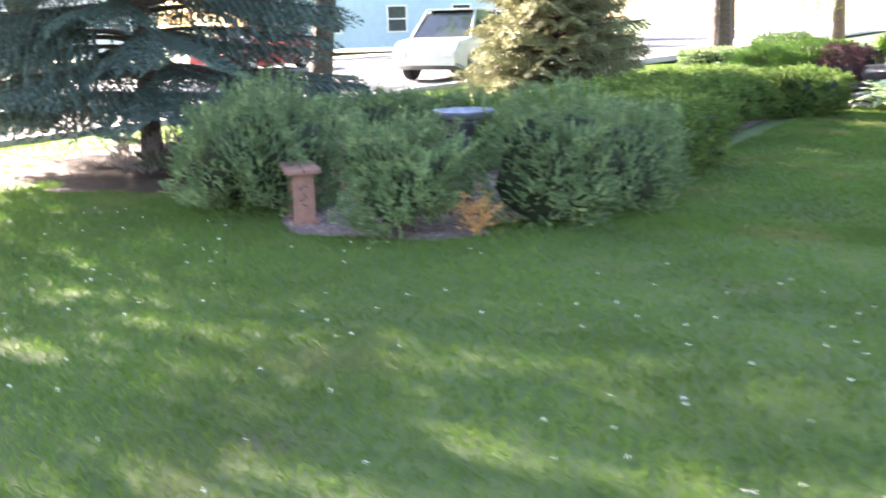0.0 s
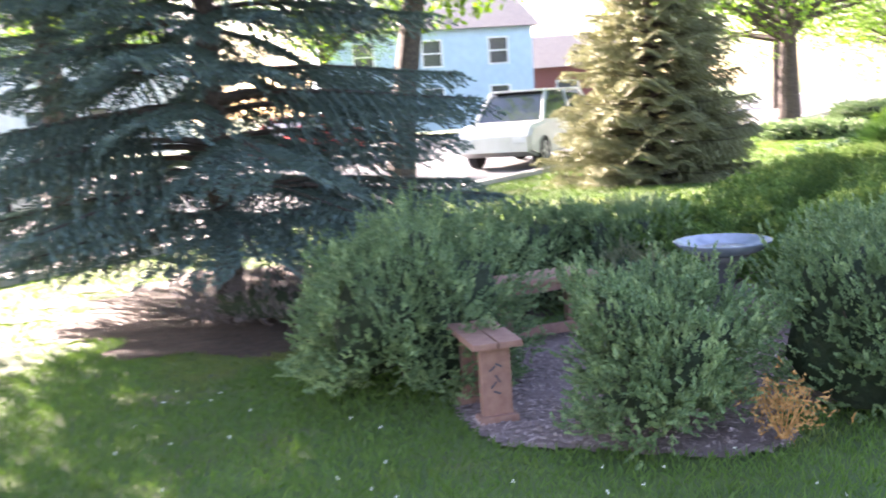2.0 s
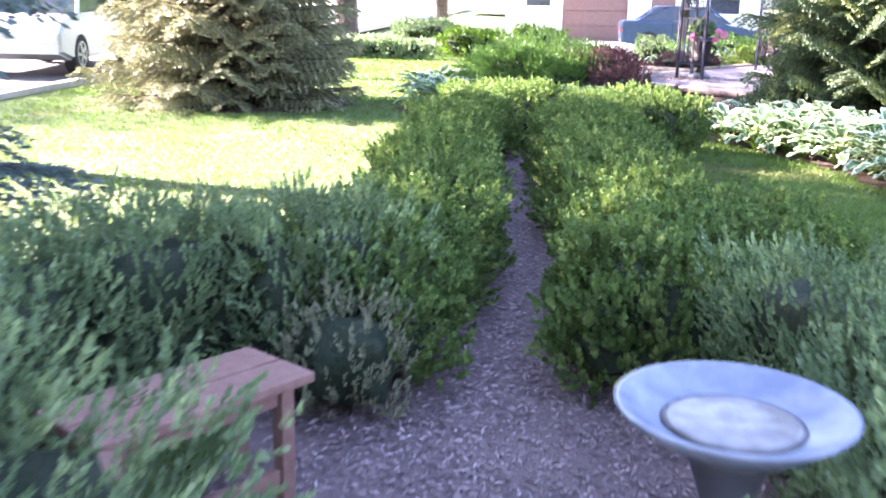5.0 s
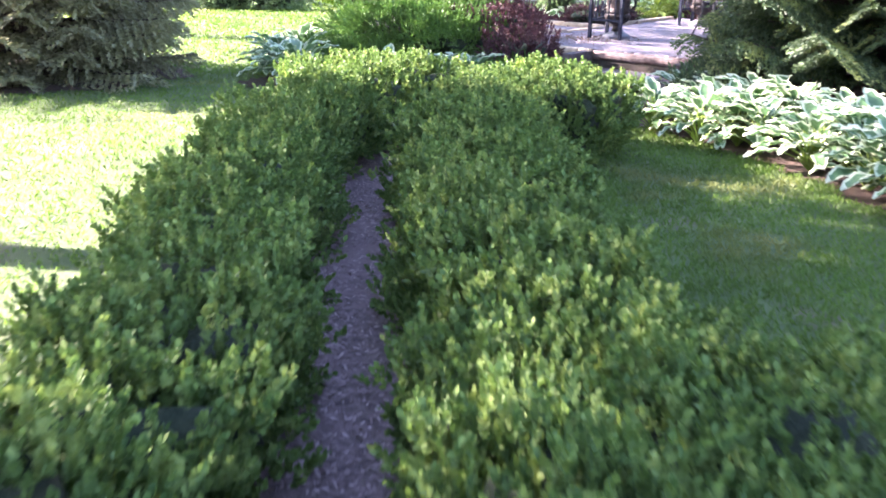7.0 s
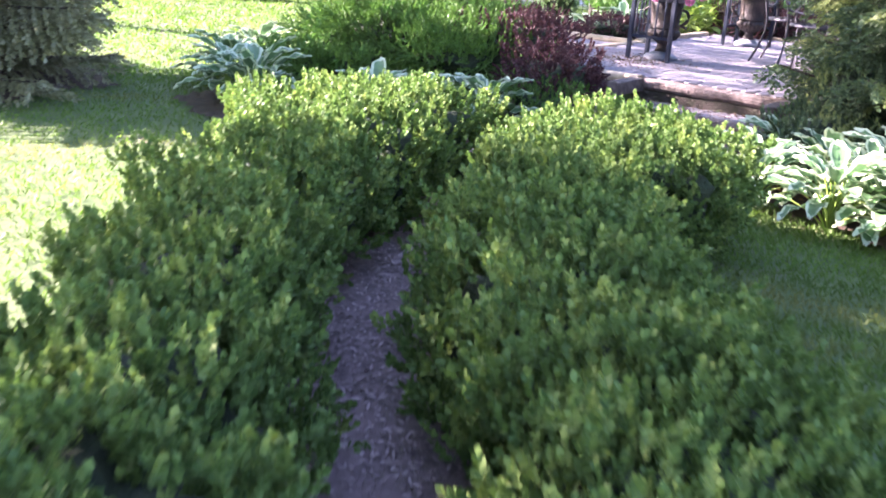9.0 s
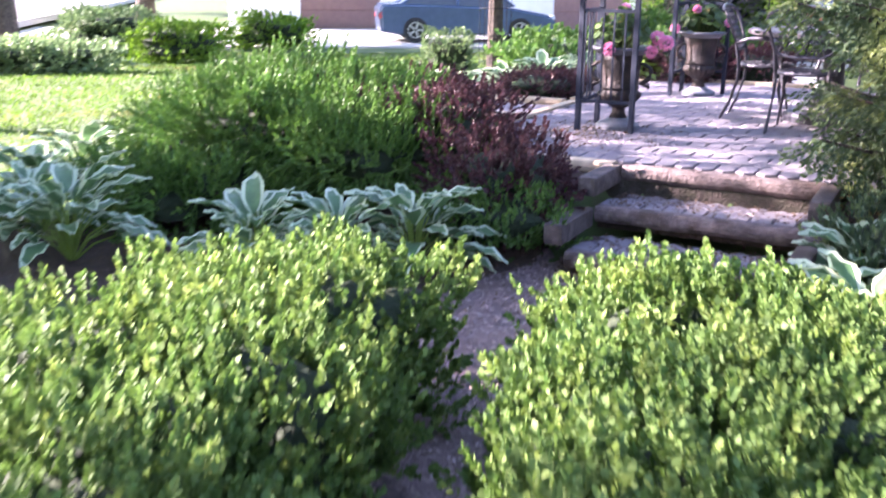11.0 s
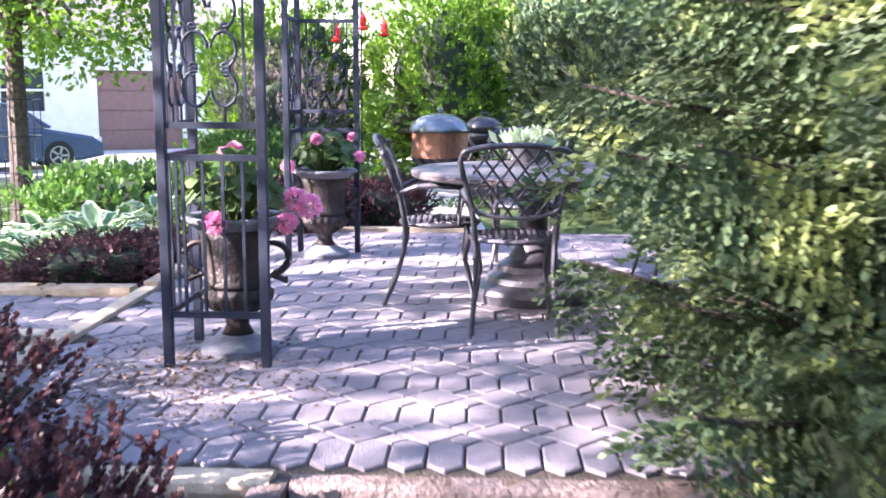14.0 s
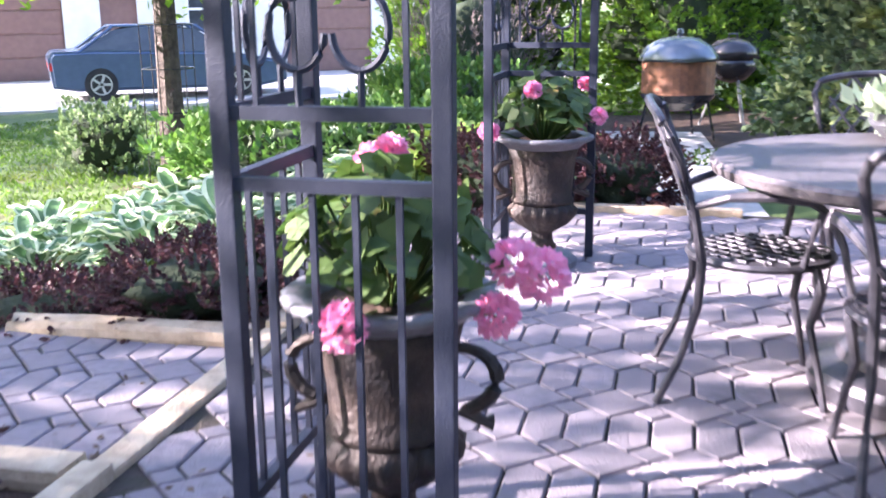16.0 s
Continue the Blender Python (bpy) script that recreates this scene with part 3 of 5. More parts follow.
house("house", pose(-2, 92, 0.2, 0, 0, 0), 16, 9, 3.6, "siding_w", "distant white house beyond the lawn",
      windows=[(x, 1.8, 1.2, 1.2) for x in (-5, -2, 2, 5)])


# ---- vehicles ----
def extrude(bm, prof, w, top_in=0.0, zsplit=0.0):
    a = [bm.verts.new((x, -w / 2 + (top_in if z > zsplit else 0), z)) for x, z in prof]
    b = [bm.verts.new((x, w / 2 - (top_in if z > zsplit else 0), z)) for x, z in prof]
    n = len(prof)
    bm.faces.new(a[::-1])
    bm.faces.new(b)
    for i in range(n):
        bm.faces.new((a[i], a[(i + 1) % n], b[(i + 1) % n], b[i]))
    bmesh.ops.recalc_face_normals(bm, faces=bm.faces[:])


def car(m, paint, label, L=4.75, W=1.82, body=(), cabin=(), wheels=(0.95, 3.75), r=0.33, category="car"):
    """A car along +x from its rear bumper; body and cabin are side outlines."""
    th = thing("car", m, label, category)
    bm = bmesh.new()
    extrude(bm, body, W)
    es = [e for e in bm.edges if abs(e.verts[0].co.y - e.verts[1].co.y) < 0.01]
    bmesh.ops.bevel(bm, geom=es, offset=0.06, segments=3, affect="EDGES")
    part("body", bm, paint, th, smooth=False)
    bm = bmesh.new()
    extrude(bm, cabin, W - 0.12, 0.18, cabin[0][1] + 0.1)
    part("window_band", bm, "glass", th)
    top = [p for p in cabin if p[1] > cabin[0][1] + 0.1]
    bm = bmesh.new()
    x0, x1, zt = min(p[0] for p in top), max(p[0] for p in top), max(p[1] for p in top)
    box(bm, ((x0 + x1) / 2, 0, zt + 0.01), (x1 - x0 + 0.1, W - 0.46, 0.05), bevel=0.02)
    part("roof", bm, paint, th)
    for s in (-1, 1):
        for xb, xt in ((cabin[0][0], x0), ((x0 + x1) / 2, (x0 + x1) / 2), (cabin[-1][0], x1)):
            bm = bmesh.new()
            tube(bm, [(xb, s * (W / 2 - 0.07), cabin[0][1]), (xt, s * (W / 2 - 0.235), zt)], 0.035, 6)
            part("pillar", bm, paint, th)
    for wx in wheels:
        for s in (-1, 1):
            mm = Matrix.Translation((wx, s * (W / 2 - 0.10), r)) @ Matrix.Rotation(radians(90) * -s, 4, "X")
            w = new("wheel")
            w.parent, w.matrix_basis = th, mm
            bm = bmesh.new()
            lathe(bm, [(r * 0.62, -0.11), (r * 0.97, -0.11), (r, -0.07), (r, 0.07), (r * 0.97, 0.11), (r * 0.62, 0.11)], 28)
            part("tyre", bm, "tyre", w, smooth=False)
            bm = bmesh.new()
            lathe(bm, [(r * 0.64, 0.05), (r * 0.64, 0.115), (r * 0.56, 0.115), (r * 0.54, 0.07), (r * 0.2, 0.09), (0.02, 0.10)], 24)
            for k in range(5):
                box(bm, (0, 0, 0), (r * 0.5, 0.05, 0.03), m=Matrix.Rotation(k * 1.2566, 4, "Z") @ Matrix.Translation((r * 0.34, 0, 0.11)))
            part("rim", bm, "rim", w)
    for s in (-1, 1):
        bm = bmesh.new()
        box(bm, (0.06, s * (W / 2 - 0.22), body[1][1] * 0.82), (0.10, 0.34, 0.16), bevel=0.02)
        part("tail_lamp", bm, "lamp_red", th)
        bm = bmesh.new()
        box(bm, (L - 0.10, s * (W / 2 - 0.25), 0.66), (0.12, 0.34, 0.13), bevel=0.02)
        part("headlight", bm, "lamp_clear", th)
    return th


SEDAN = [(0.05, 0.28), (0.0, 0.85), (0.08, 0.98), (0.9, 1.0), (3.45, 0.93), (4.5, 0.74), (4.72, 0.58), (4.74, 0.3), (4.2, 0.2), (0.5, 0.2)]
SEDAN_C = [(0.55, 0.95), (1.25, 1.38), (1.7, 1.45), (2.5, 1.45), (2.9, 1.38), (3.6, 0.93)]
SUV = [(0.03, 0.34), (0.0, 1.0), (0.1, 1.1), (3.4, 1.08), (4.45, 0.98), (4.68, 0.75), (4.7, 0.4), (4.2, 0.27), (0.5, 0.27)]
SUV_C = [(0.12, 1.05), (0.35, 1.6), (0.7, 1.74), (2.7, 1.74), (3.0, 1.66), (3.65, 1.05)]
car(pose(-0.85, 40.9, -0.17, 0, 0, -1), "blue", "dark blue-grey sedan parked on the driveway", body=SEDAN, cabin=SEDAN_C)
car(pose(-15.7, 7.5, 0.03, 0, 0, 97), "white", "white sport utility vehicle parked along the street", body=SUV, cabin=SUV_C, r=0.37)
car(pose(-13.0, 26.6, 0.03, 0, 0, -84), "silver", "silver van parked at the kerb", body=SUV, cabin=SUV_C, r=0.36)
car(pose(-22.6, 29.5, 0.03, 0, 0, -88), "red", "red car parked across the street", body=SEDAN, cabin=SEDAN_C)
car(pose(-22.6, 8.4, 0.03, 0, 0, -92), "red", "red car parked behind the white vehicle", body=SEDAN, cabin=SEDAN_C)

# ---- trees ----
conifer("spruce_tree", pose(-7.75, 8.6, ground_z(-7.75, 8.6)), 8.5, 2.45, 0.72, 22, 8, "spruce", "blue-green spruce tree with drooping layered limbs", 3, droop=0.16, needle=(0.055, 0.018), trunk=0.115, taper=0.7, fans=8)
conifer("fir_tree", pose(-7.9, 19.7, ground_z(-7.9, 19.7)), 5.6, 1.75, 0.16, 26, 11, "conifer", "sunlit young yellow-green conifer on the lawn", 5, droop=0.10, needle=(0.06, 0.026), trunk=0.06, fans=7.5)
conifer("hemlock_tree", pose(1.02, 18.20, ground_z(1.02, 18.20)), 5.6, 1.64, 0.10, 34, 14, "hemlock", "dense dark green hemlock with painted sunlit yellow-green tips beside the steps", 8, droop=0.07, needle=(0.040, 0.019), trunk=0.11, fans=15, taper=0.5)

TREES = [
    ("street_tree", (-9.6, 14.0), 11.4, 4.0, 7.2, 7.8, "large leafy street tree in sunlight", 11, 0.20, 50000),
    ("street_tree", (-10.1, 39.5), 11, 7.6, 6.6, 7.8, "large leafy tree with a dark trunk on the lawn", 12, 0.42, 26000),
    # added tree: its crown shades the patio, its trunk stays hidden behind the conifer
    ("street_tree", (-9.9, 25.0), 10.5, 4.7, 6.7, 7.6, "added leafy tree hidden behind the young conifer, shading the patio", 13, 0.16, 17000),
    ("street_tree", (-8.2, 52.5), 10, 7.0, 6.2, 7.2, "leafy tree on the far lawn", 14, 0.35, 16000),
    # added tree out of view: its dense crown keeps sun off the near lawn
    ("street_tree", (-13.2, 5.4), 10, 6.0, 6.4, 7.6, "added leafy tree over the kerb, shading the near lawn", 15, 0.25, 52000),
    # added tree: overhead foliage that shades the clearing, trunk hidden behind the spruce
    ("street_tree", (-13.4, 11.2), 10.5, 3.7, 6.6, 6.8, "added leafy tree behind the spruce, shading the clearing and path", 24, 0.15, 30000),
    ("street_tree", (-27.5, 22), 10, 4.6, 6.6, 6.0, "sunlit leafy tree across the street", 16, 0.25, 8000),
    ("street_tree", (-30, 38), 11, 5.2, 7.0, 6.6, "sunlit leafy tree across the street", 17, 0.28, 8000),
    ("street_tree", (-16, 62), 11, 6.0, 7.5, 6.6, "leafy tree far along the street", 18, 0.3, 8000),
    ("street_tree", (-3, 74), 11, 6.0, 7.0, 7.0, "leafy tree in the distance", 19, 0.3, 8000),
    ("garden_tree", (-0.32, 28.5), 5.5, 2.6, 3.5, 3.4, "young leafy tree with a grey trunk and wire guard", 20, 0.125, 16000),
    ("garden_tree", (9.5, 33.0), 9, 4.2, 5.4, 6.5, "leafy garden tree behind the patio", 21, 0.2, 9000),
    ("garden_tree", (15, 30.0), 9, 4.2, 4.6, 7.5, "leafy garden tree behind the patio", 22, 0.2, 9000),
    ("garden_tree", (20, 16.0), 12, 7.0, 6.0, 9.5, "large leafy tree beyond the garden", 23, 0.3, 9000),
]
for nm, (x, y), hgt, cr, cz, ch, lb, sd, tr, lv in TREES:
    broadleaf(nm, pose(x, y, float(ground_z(x, y))), hgt, cr, cz, ch, lb, sd, tr, lv, clumps=150 if lv > 40000 else 110 if lv > 12000 else 70, lean=(0, 0.85) if sd == 11 else (0, 0), leaf=(0.15, 0.10) if cr > 3 else (0.09, 0.06))

# ---- shrubs of the clearing and the hedges ----
def sm(x, y, turn=0.0):
    return pose(x, y, float(ground_z(x, y)) + 0.005, 0, 0, turn)


ROUND = [(-4.65, 6.92, 0.50, 0.50, 0.86), (-3.04, 6.60, 0.40, 0.39, 0.72), (-2.25, 7.35, 0.34, 0.43, 0.84)]
for i, (x, y, rx, ry, h) in enumerate(ROUND):
    shrub("rounded_shrub", sm(x, y, 40 * i), (rx, ry, h), 30 + i, "yew", 1450, "rounded bright green evergreen shrub at the edge of the clearing", group="rounded shrubs round the clearing",
          leaf=(0.021, 0.0115), per=20, stem=0.070, up=0.50, spread=1.15, amp=0.17, tips=0.3, clumpy=0.045, square=1.0 if i == 1 else 0.9)
ring = [(-5.35, 7.7), (-5.30, 8.45), (-4.95, 9.1), (-4.40, 9.4), (-2.05, 8.2), (-2.25, 8.9)]
a = shrub("rounded_shrub", sm(*ring[0]), (0.42, 0.42, 0.72), 41, "yew", 1000, "dark green evergreen shrub closing the clearing", group="rounded shrubs round the clearing",
          leaf=(0.020, 0.013), per=18, stem=0.06, up=0.55, spread=0.7, tips=0.2)
for i, (x, y) in enumerate(ring[1:]):
    copy_thing(a, sm(x, y, 77 * (i + 1)))
shrub("small_shrub", sm(-4.10, 8.97), (0.22, 0.22, 0.45), 43, "conifer", 600, "small yellowish brown-tipped shrub beside the bench", leaf=(0.028, 0.01), stems=3)

VAR = []


def way_x(y):
    """Where the middle of the mulch path runs between the hedges."""
    return float(np.interp(y, [9.8, 10.9, 12.5, 13.8, 14.7, 15.5], [-3.50, -3.42, -3.52, -3.60, -3.60, -3.36]))


hx = []
for k in range(12):
    y = 9.45 + 0.54 * k
    hx.append((way_x(y) - 0.60 - 0.05 * math.sin(k * 1.3), y))
hx += [(-4.08, 15.85), (-3.70, 16.18), (-3.46, 16.88), (-3.84, 16.72), (-4.15, 16.35)]
for k in range(12):
    y = 9.5 + 0.54 * k
    hx.append((way_x(y) + 0.58 + 0.04 * math.sin(k * 2.1), y))
    if k % 2 == 0 or k < 4:
        hx.append((way_x(y) + 0.70, y + 0.25))
hx += [(-2.30, 9.9), (-2.28, 10.55), (-2.63, 15.85), (-2.28, 15.75), (-2.38, 16.48), (-2.05, 16.22)]
for i, (x, y) in enumerate(hx):
    lab = "low clipped boxwood shrub of the mulch path's hedge"
    if i < 4:
        VAR.append(shrub("boxwood_shrub", sm(x, y, 60 * i), (0.34, 0.35, 0.57), 50 + i, "box", 1050, lab, group="boxwood shrubs of the path hedges",
                         leaf=(0.026, 0.020), per=16, stem=0.062, up=0.58, spread=1.1, tips=0.3, square=0.9, amp=0.14))
    else:
        copy_thing(VAR[i % 4], sm(x, y, 137 * i))

# dry twigs between the rounded shrubs
th = thing("dead_branch", sm(-2.52, 6.70) @ Matrix.Scale(0.72, 4), "dry orange-brown twigs between green shrubs", "twigs")
p = rng.normal(size=(160, 3)) * np.array([0.11, 0.10, 0.10]) + np.array([0, 0, 0.20])
a = sprigs(p, rng.normal(size=(160, 3)) + np.array([0, -0.4, 0.6]), 6, 0.035, 0.012, 0.8, 0.06)
place_mesh("leaves", leaf_mesh("leaves", *a), "dead", th)
for k in range(9):
    an = k * 0.7
    bm = bmesh.new()
    tube(bm, [(0, 0, 0), (0.08 * math.cos(an), 0.08 * math.sin(an), 0.15), (0.17 * math.cos(an), 0.15 * math.sin(an), 0.32)], [0.006, 0.005, 0.002], 5)
    part("twig", bm, "dead", th)

def chips(name, x0, x1, y0, y1, n, s, w, material, label, keep, dz):
    x, y = rng.uniform(x0, x1, n), rng.uniform(y0, y1, n)
    k = keep(x, y)
    x, y = x[k], y[k]
    n = len(x)
    P = np.stack([x, y, ground_z(x, y) + dz + rng.uniform(0, 0.012, n)], 1)
    D = np.stack([rng.normal(size=n), rng.normal(size=n), rng.normal(size=n) * 0.22], 1)
    N = unit(np.stack([rng.normal(size=n) * 0.4, rng.normal(size=n) * 0.4, np.ones(n)], 1))
    return place_mesh(name, leaf_mesh(name, P, D, N, s * rng.uniform(0.5, 1.5, n), w), material, None, label, "stuff")


# ---- beds beside the steps ----
for x, y, rx, ry, h, sd in ((-3.5, 20.45, 0.95, 0.75, 0.66, 61), (-3.0, 19.85, 0.66, 0.50, 0.42, 62), (-4.1, 19.95, 0.62, 0.50, 0.42, 63)):
    shrub("spreading_yew", sm(x, y), (rx, ry, h), sd, "juniper", 620, "wide spreading bright green evergreen shrub", group="spreading evergreen shrubs",
          leaf=(0.034, 0.015), per=20, stem=0.13, up=0.25, spread=0.6, tips=0.3, amp=0.16, square=1.0)
shrub("groundcover_shrub", sm(-2.42, 18.95), (0.42, 0.34, 0.36), 64, "juniper", 800, "low grey-green variegated shrub at the foot of the steps", leaf=(0.03, 0.014))
# Mounds added to carry the hemlock's foliage down to the ground.
for a_, b_, rx, h, sd in ((-0.72, 1.62, 0.36, 0.40, 65), (-0.15, 1.75, 0.38, 0.46, 66)):
    q = pl(a_, b_)
    shrub("low_shrub", sm(q.x, q.y), (rx, rx, h), sd, "hemlock", 700, "low dark hemlock foliage, painted sunlit yellow-green tips, built as a mound beside the steps", group="low evergreen shrubs beside the steps", leaf=(0.034, 0.015))
chips("leaf_litter", -1.0, 1.6, 17.2, 19.6, 5000, 0.035, 0.018, "oak_litter", "orange-brown litter under the hemlock", lambda x, y: in_bed(x, y), 0.016)
BARB = [((-0.55, -0.62), 0.42, 0.66), ((-0.1, -1.15), 0.40, 0.62), ((0.55, -1.85), 0.42, 0.6), ((1.15, -1.95), 0.36, 0.55), ((0.1, -2.0), 0.42, 0.6),
        ((3.2, -1.9), 0.40, 0.40), ((3.15, -2.6), 0.42, 0.42), ((3.65, -1.75), 0.34, 0.34), ((1.3, -2.75), 0.42, 0.6), ((5.5, -1.0), 0.42, 0.62), ((5.8, -0.35), 0.40, 0.55)]
for i, ((a_, b_), r, h) in enumerate(BARB):
    q = pl(a_, b_)
    mm = sm(q.x, q.y, 51 * i)
    if i < 2:
        bv = shrub("barberry_shrub", mm, (r * 0.85, r * 0.85, h * 0.68), 70 + i, "barberry", 620, "dark purple-red barberry shrub beside the patio", group="purple barberry shrubs",
                   leaf=(0.024, 0.019), per=20, stem=0.08, up=0.35, spread=1.0, tips=0.3, shrink=0.68)
    else:
        copy_thing(bv, mm @ Matrix.Diagonal((r / 0.40, r / 0.40, h / 0.60, 1)))

# ---- hostas ----
def hosta_leaf(length, width, seed):
    g = np.random.default_rng(seed)
    ny, xs = 7, (-1, -0.66, 0, 0.66, 1)
    V, F, MI = [], [], []
    for i in range(ny):
        f = i / (ny - 1)
        w = width * 0.5 * (math.sin(math.pi * min(f * 0.93 + 0.05, 1)) ** 0.8) * (1.0 - 0.25 * f)
        for x in xs:
            z = 0.30 * length * (0.9 * f - 1.2 * f * f) + abs(x) * w * 0.35 + 0.012 * math.sin(f * 14 + x * 2)
            V.append((x * w, f * length, z))
    for i in range(ny - 1):
        for j in range(4):
            k = i * 5 + j
            F.append((k, k + 1, k + 6, k + 5))
            MI.append(1 if j in (0, 3) or i == ny - 2 else 0)
    me = bpy.data.meshes.new("leaf")
    me.from_pydata(V, [], F)
    me.polygons.foreach_set("material_index", MI)
    me.shade_smooth()
    return me


LEAF_V = [hosta_leaf(0.27, 0.135, 1), hosta_leaf(0.24, 0.12, 2), hosta_leaf(0.30, 0.15, 3)]
LEAF_L = [me.copy() for me in LEAF_V]
for me in LEAF_V:
    me.materials.append(M["hosta"]), me.materials.append(M["hosta_edge"])
for me in LEAF_L:
    me.materials.append(M["hosta_lime"]), me.materials.append(M["hosta_lime"])


def hosta(m, meshes, label, seed, count=24, size=1.0):
    g = np.random.default_rng(seed)
    th = thing("hosta", m, label, "plant", "hosta plants")
    bm = bmesh.new()
    for k in range(count):
        f = k / count
        az = k * 2.4 + g.uniform(-0.3, 0.3)
        r = (0.05 + 0.17 * f) * size
        zz = (0.34 - 0.22 * f) * size
        tube(bm, [(0, 0, 0), (r * 0.5 * math.sin(az), r * 0.5 * math.cos(az), zz * 0.7), (r * math.sin(az), r * math.cos(az), zz)], [0.007, 0.005, 0.004], 4)
        lf = new("leaf", meshes[k % 3])
        lf.parent = th
        tilt = 34 - 44 * f + g.uniform(-8, 8)
        lf.matrix_basis = Matrix.Translation((r * math.sin(az), r * math.cos(az), zz)) @ Matrix.Rotation(-az, 4, "Z") @ Matrix.Rotation(radians(tilt), 4, "X") @ Matrix.Rotation(g.uniform(-0.3, 0.3), 4, "Y") @ Matrix.Scale(size * g.uniform(0.8, 1.1), 4)
    part("stalk_tuft", bm, "hosta_lime", th, kind="stuff")
    return th


LV = "hosta with green leaves edged in cream"
HOSTAS = [(-3.75, 18.62), (-3.32, 18.60), (-2.92, 18.62), (-4.75, 19.05), (-5.05, 19.55), (-5.15, 20.2), (-5.0, 20.9), (-0.92, 17.62), (-1.30, 17.02), (-0.80, 17.15),
          (-1.02, 16.5), (-0.45, 16.9), (-0.62, 16.15), (-0.12, 16.2), (-0.42, 15.55), (0.08, 15.5), (-0.22, 14.95), (0.28, 14.85), (-0.05, 14.35), (0.10, 13.75), (0.5, 14.1), (0.25, 13.1)]
HOSTAS += [(x + dx, y + dy) for (x, y), (dx, dy) in zip(HOSTAS[10:], [(0.30, 0.22), (0.26, -0.20), (-0.10, 0.30)] * 4)]
h0 = [hosta(sm(*HOSTAS[0]), LEAF_V, LV, 1, 30), hosta(sm(*HOSTAS[1]), LEAF_V, LV, 2, 26), hosta(sm(*HOSTAS[7]), LEAF_V, LV, 3, 32)]
for i, q in enumerate(HOSTAS):
    if i not in (0, 1, 7):
        copy_thing(h0[i % 3], sm(*q, 97 * i) @ Matrix.Scale(1.0 + 0.05 * (i % 4), 4))
g_ = np.random.default_rng(5)
for i in range(24):
    q = pl(3.95 + 0.46 * (i % 7) + g_.uniform(-0.12, 0.12), -2.25 - 0.46 * (i // 7) + g_.uniform(-0.12, 0.12) - 0.05 * (i % 7))
    copy_thing(h0[i % 3], sm(q.x, q.y, 61 * i))
for i in range(6):
    q = pl(5.0 + 0.3 * i, -1.75 + 0.12 * (i % 3))
    if i == 0:
        hl = hosta(sm(q.x, q.y), LEAF_L, "lime green hosta beside the lawn", 9, 22, 0.9)
    else:
        copy_thing(hl, sm(q.x, q.y, 70 * i))

# ---- benches and birdbath ----
def bench(m, L, label, solid=True):
    """A low garden bench along +x from its end, seat of two boards on board legs."""
    th = thing("garden_bench", m, label, "bench", "wooden garden benches")
    for s in (-1, 1):
        bm = bmesh.new()
        box(bm, (L / 2, s * 0.088, 0.415), (L, 0.165, 0.034), bevel=0.008)
        part("seat_board", bm, "cedar", th)
    for x in (0.09, L - 0.09):
        if solid:
            bm = bmesh.new()
            box(bm, (x, 0, 0.2), (0.045, 0.21, 0.396), bevel=0.006)
            part("leg", bm, "cedar", th)
            bm = bmesh.new()
            box(bm, (x, 0, 0.02), (0.10, 0.27, 0.05), bevel=0.01)
            part("foot", bm, "cedar", th)
        else:
            for s in (-1, 1):
                bm = bmesh.new()
                box(bm, (x, s * 0.12, 0.198), (0.05, 0.05, 0.396), bevel=0.005)
                part("leg", bm, "cedar", th)
            bm = bmesh.new()
            box(bm, (x, 0, 0.38), (0.045, 0.188, 0.036))
            part("cross_rail", bm, "cedar", th)
    if not solid:
        bm = bmesh.new()
        box(bm, (L / 2, -0.12, 0.085), (L - 0.24, 0.035, 0.07), bevel=0.006)
        part("stretcher", bm, "cedar", th)
        bm = bmesh.new()
        box(bm, (L / 2, -0.12, 0.365), (L - 0.24, 0.025, 0.05), bevel=0.004)
        part("apron", bm, "cedar", th)
    return th


bench(sm(-3.81, 6.43, 136) @ Matrix.Diagonal((1, 0.76, 1, 1)), 0.55, "reddish-brown wooden bench with solid board legs beside a shrub")
near_bench = [o for o in bpy.data.objects if o.name.startswith("garden_bench")][0]
bm = bmesh.new()
for k, (y, z, a) in enumerate(((-0.02, 0.30, 0.4), (0.025, 0.285, -0.5), (-0.01, 0.23, 0.9), (0.02, 0.20, -0.7), (0.0, 0.16, 0.3))):
    box(bm, (0, 0, 0), (0.003, 0.05, 0.010), m=Matrix.Translation((0.067, y, z)) @ Matrix.Rotation(a, 4, "X"))
part("carved_mark", bm, "stem", near_bench, "dark carved mark")
bench(sm(-4.37, 7.0, 111), 0.70, "reddish-brown wooden bench between two others in the clearing", False)
bench(sm(-4.66, 7.80, 54), 0.76, "reddish-brown wooden bench with square legs and a stretcher", False)

th = thing("birdbath", sm(-2.97, 7.36), "pale blue-white shallow birdbath on a dark pedestal", "birdbath")
bm = bmesh.new()
lathe(bm, [(0.03, 0.735), (0.12, 0.74), (0.20, 0.765), (0.245, 0.805), (0.25, 0.815), (0.238, 0.815), (0.19, 0.782), (0.11, 0.762), (0.02, 0.758)], 48)
part("basin", bm, "bath", th, smooth=True)
bm = bmesh.new()
lathe(bm, [(0.02, 0.762), (0.105, 0.767), (0.15, 0.774), (0.13, 0.778), (0.02, 0.772)], 36)
part("water", bm, "bath_in", th, "dark leaf sediment and water in the basin", smooth=True)
bm = bmesh.new()
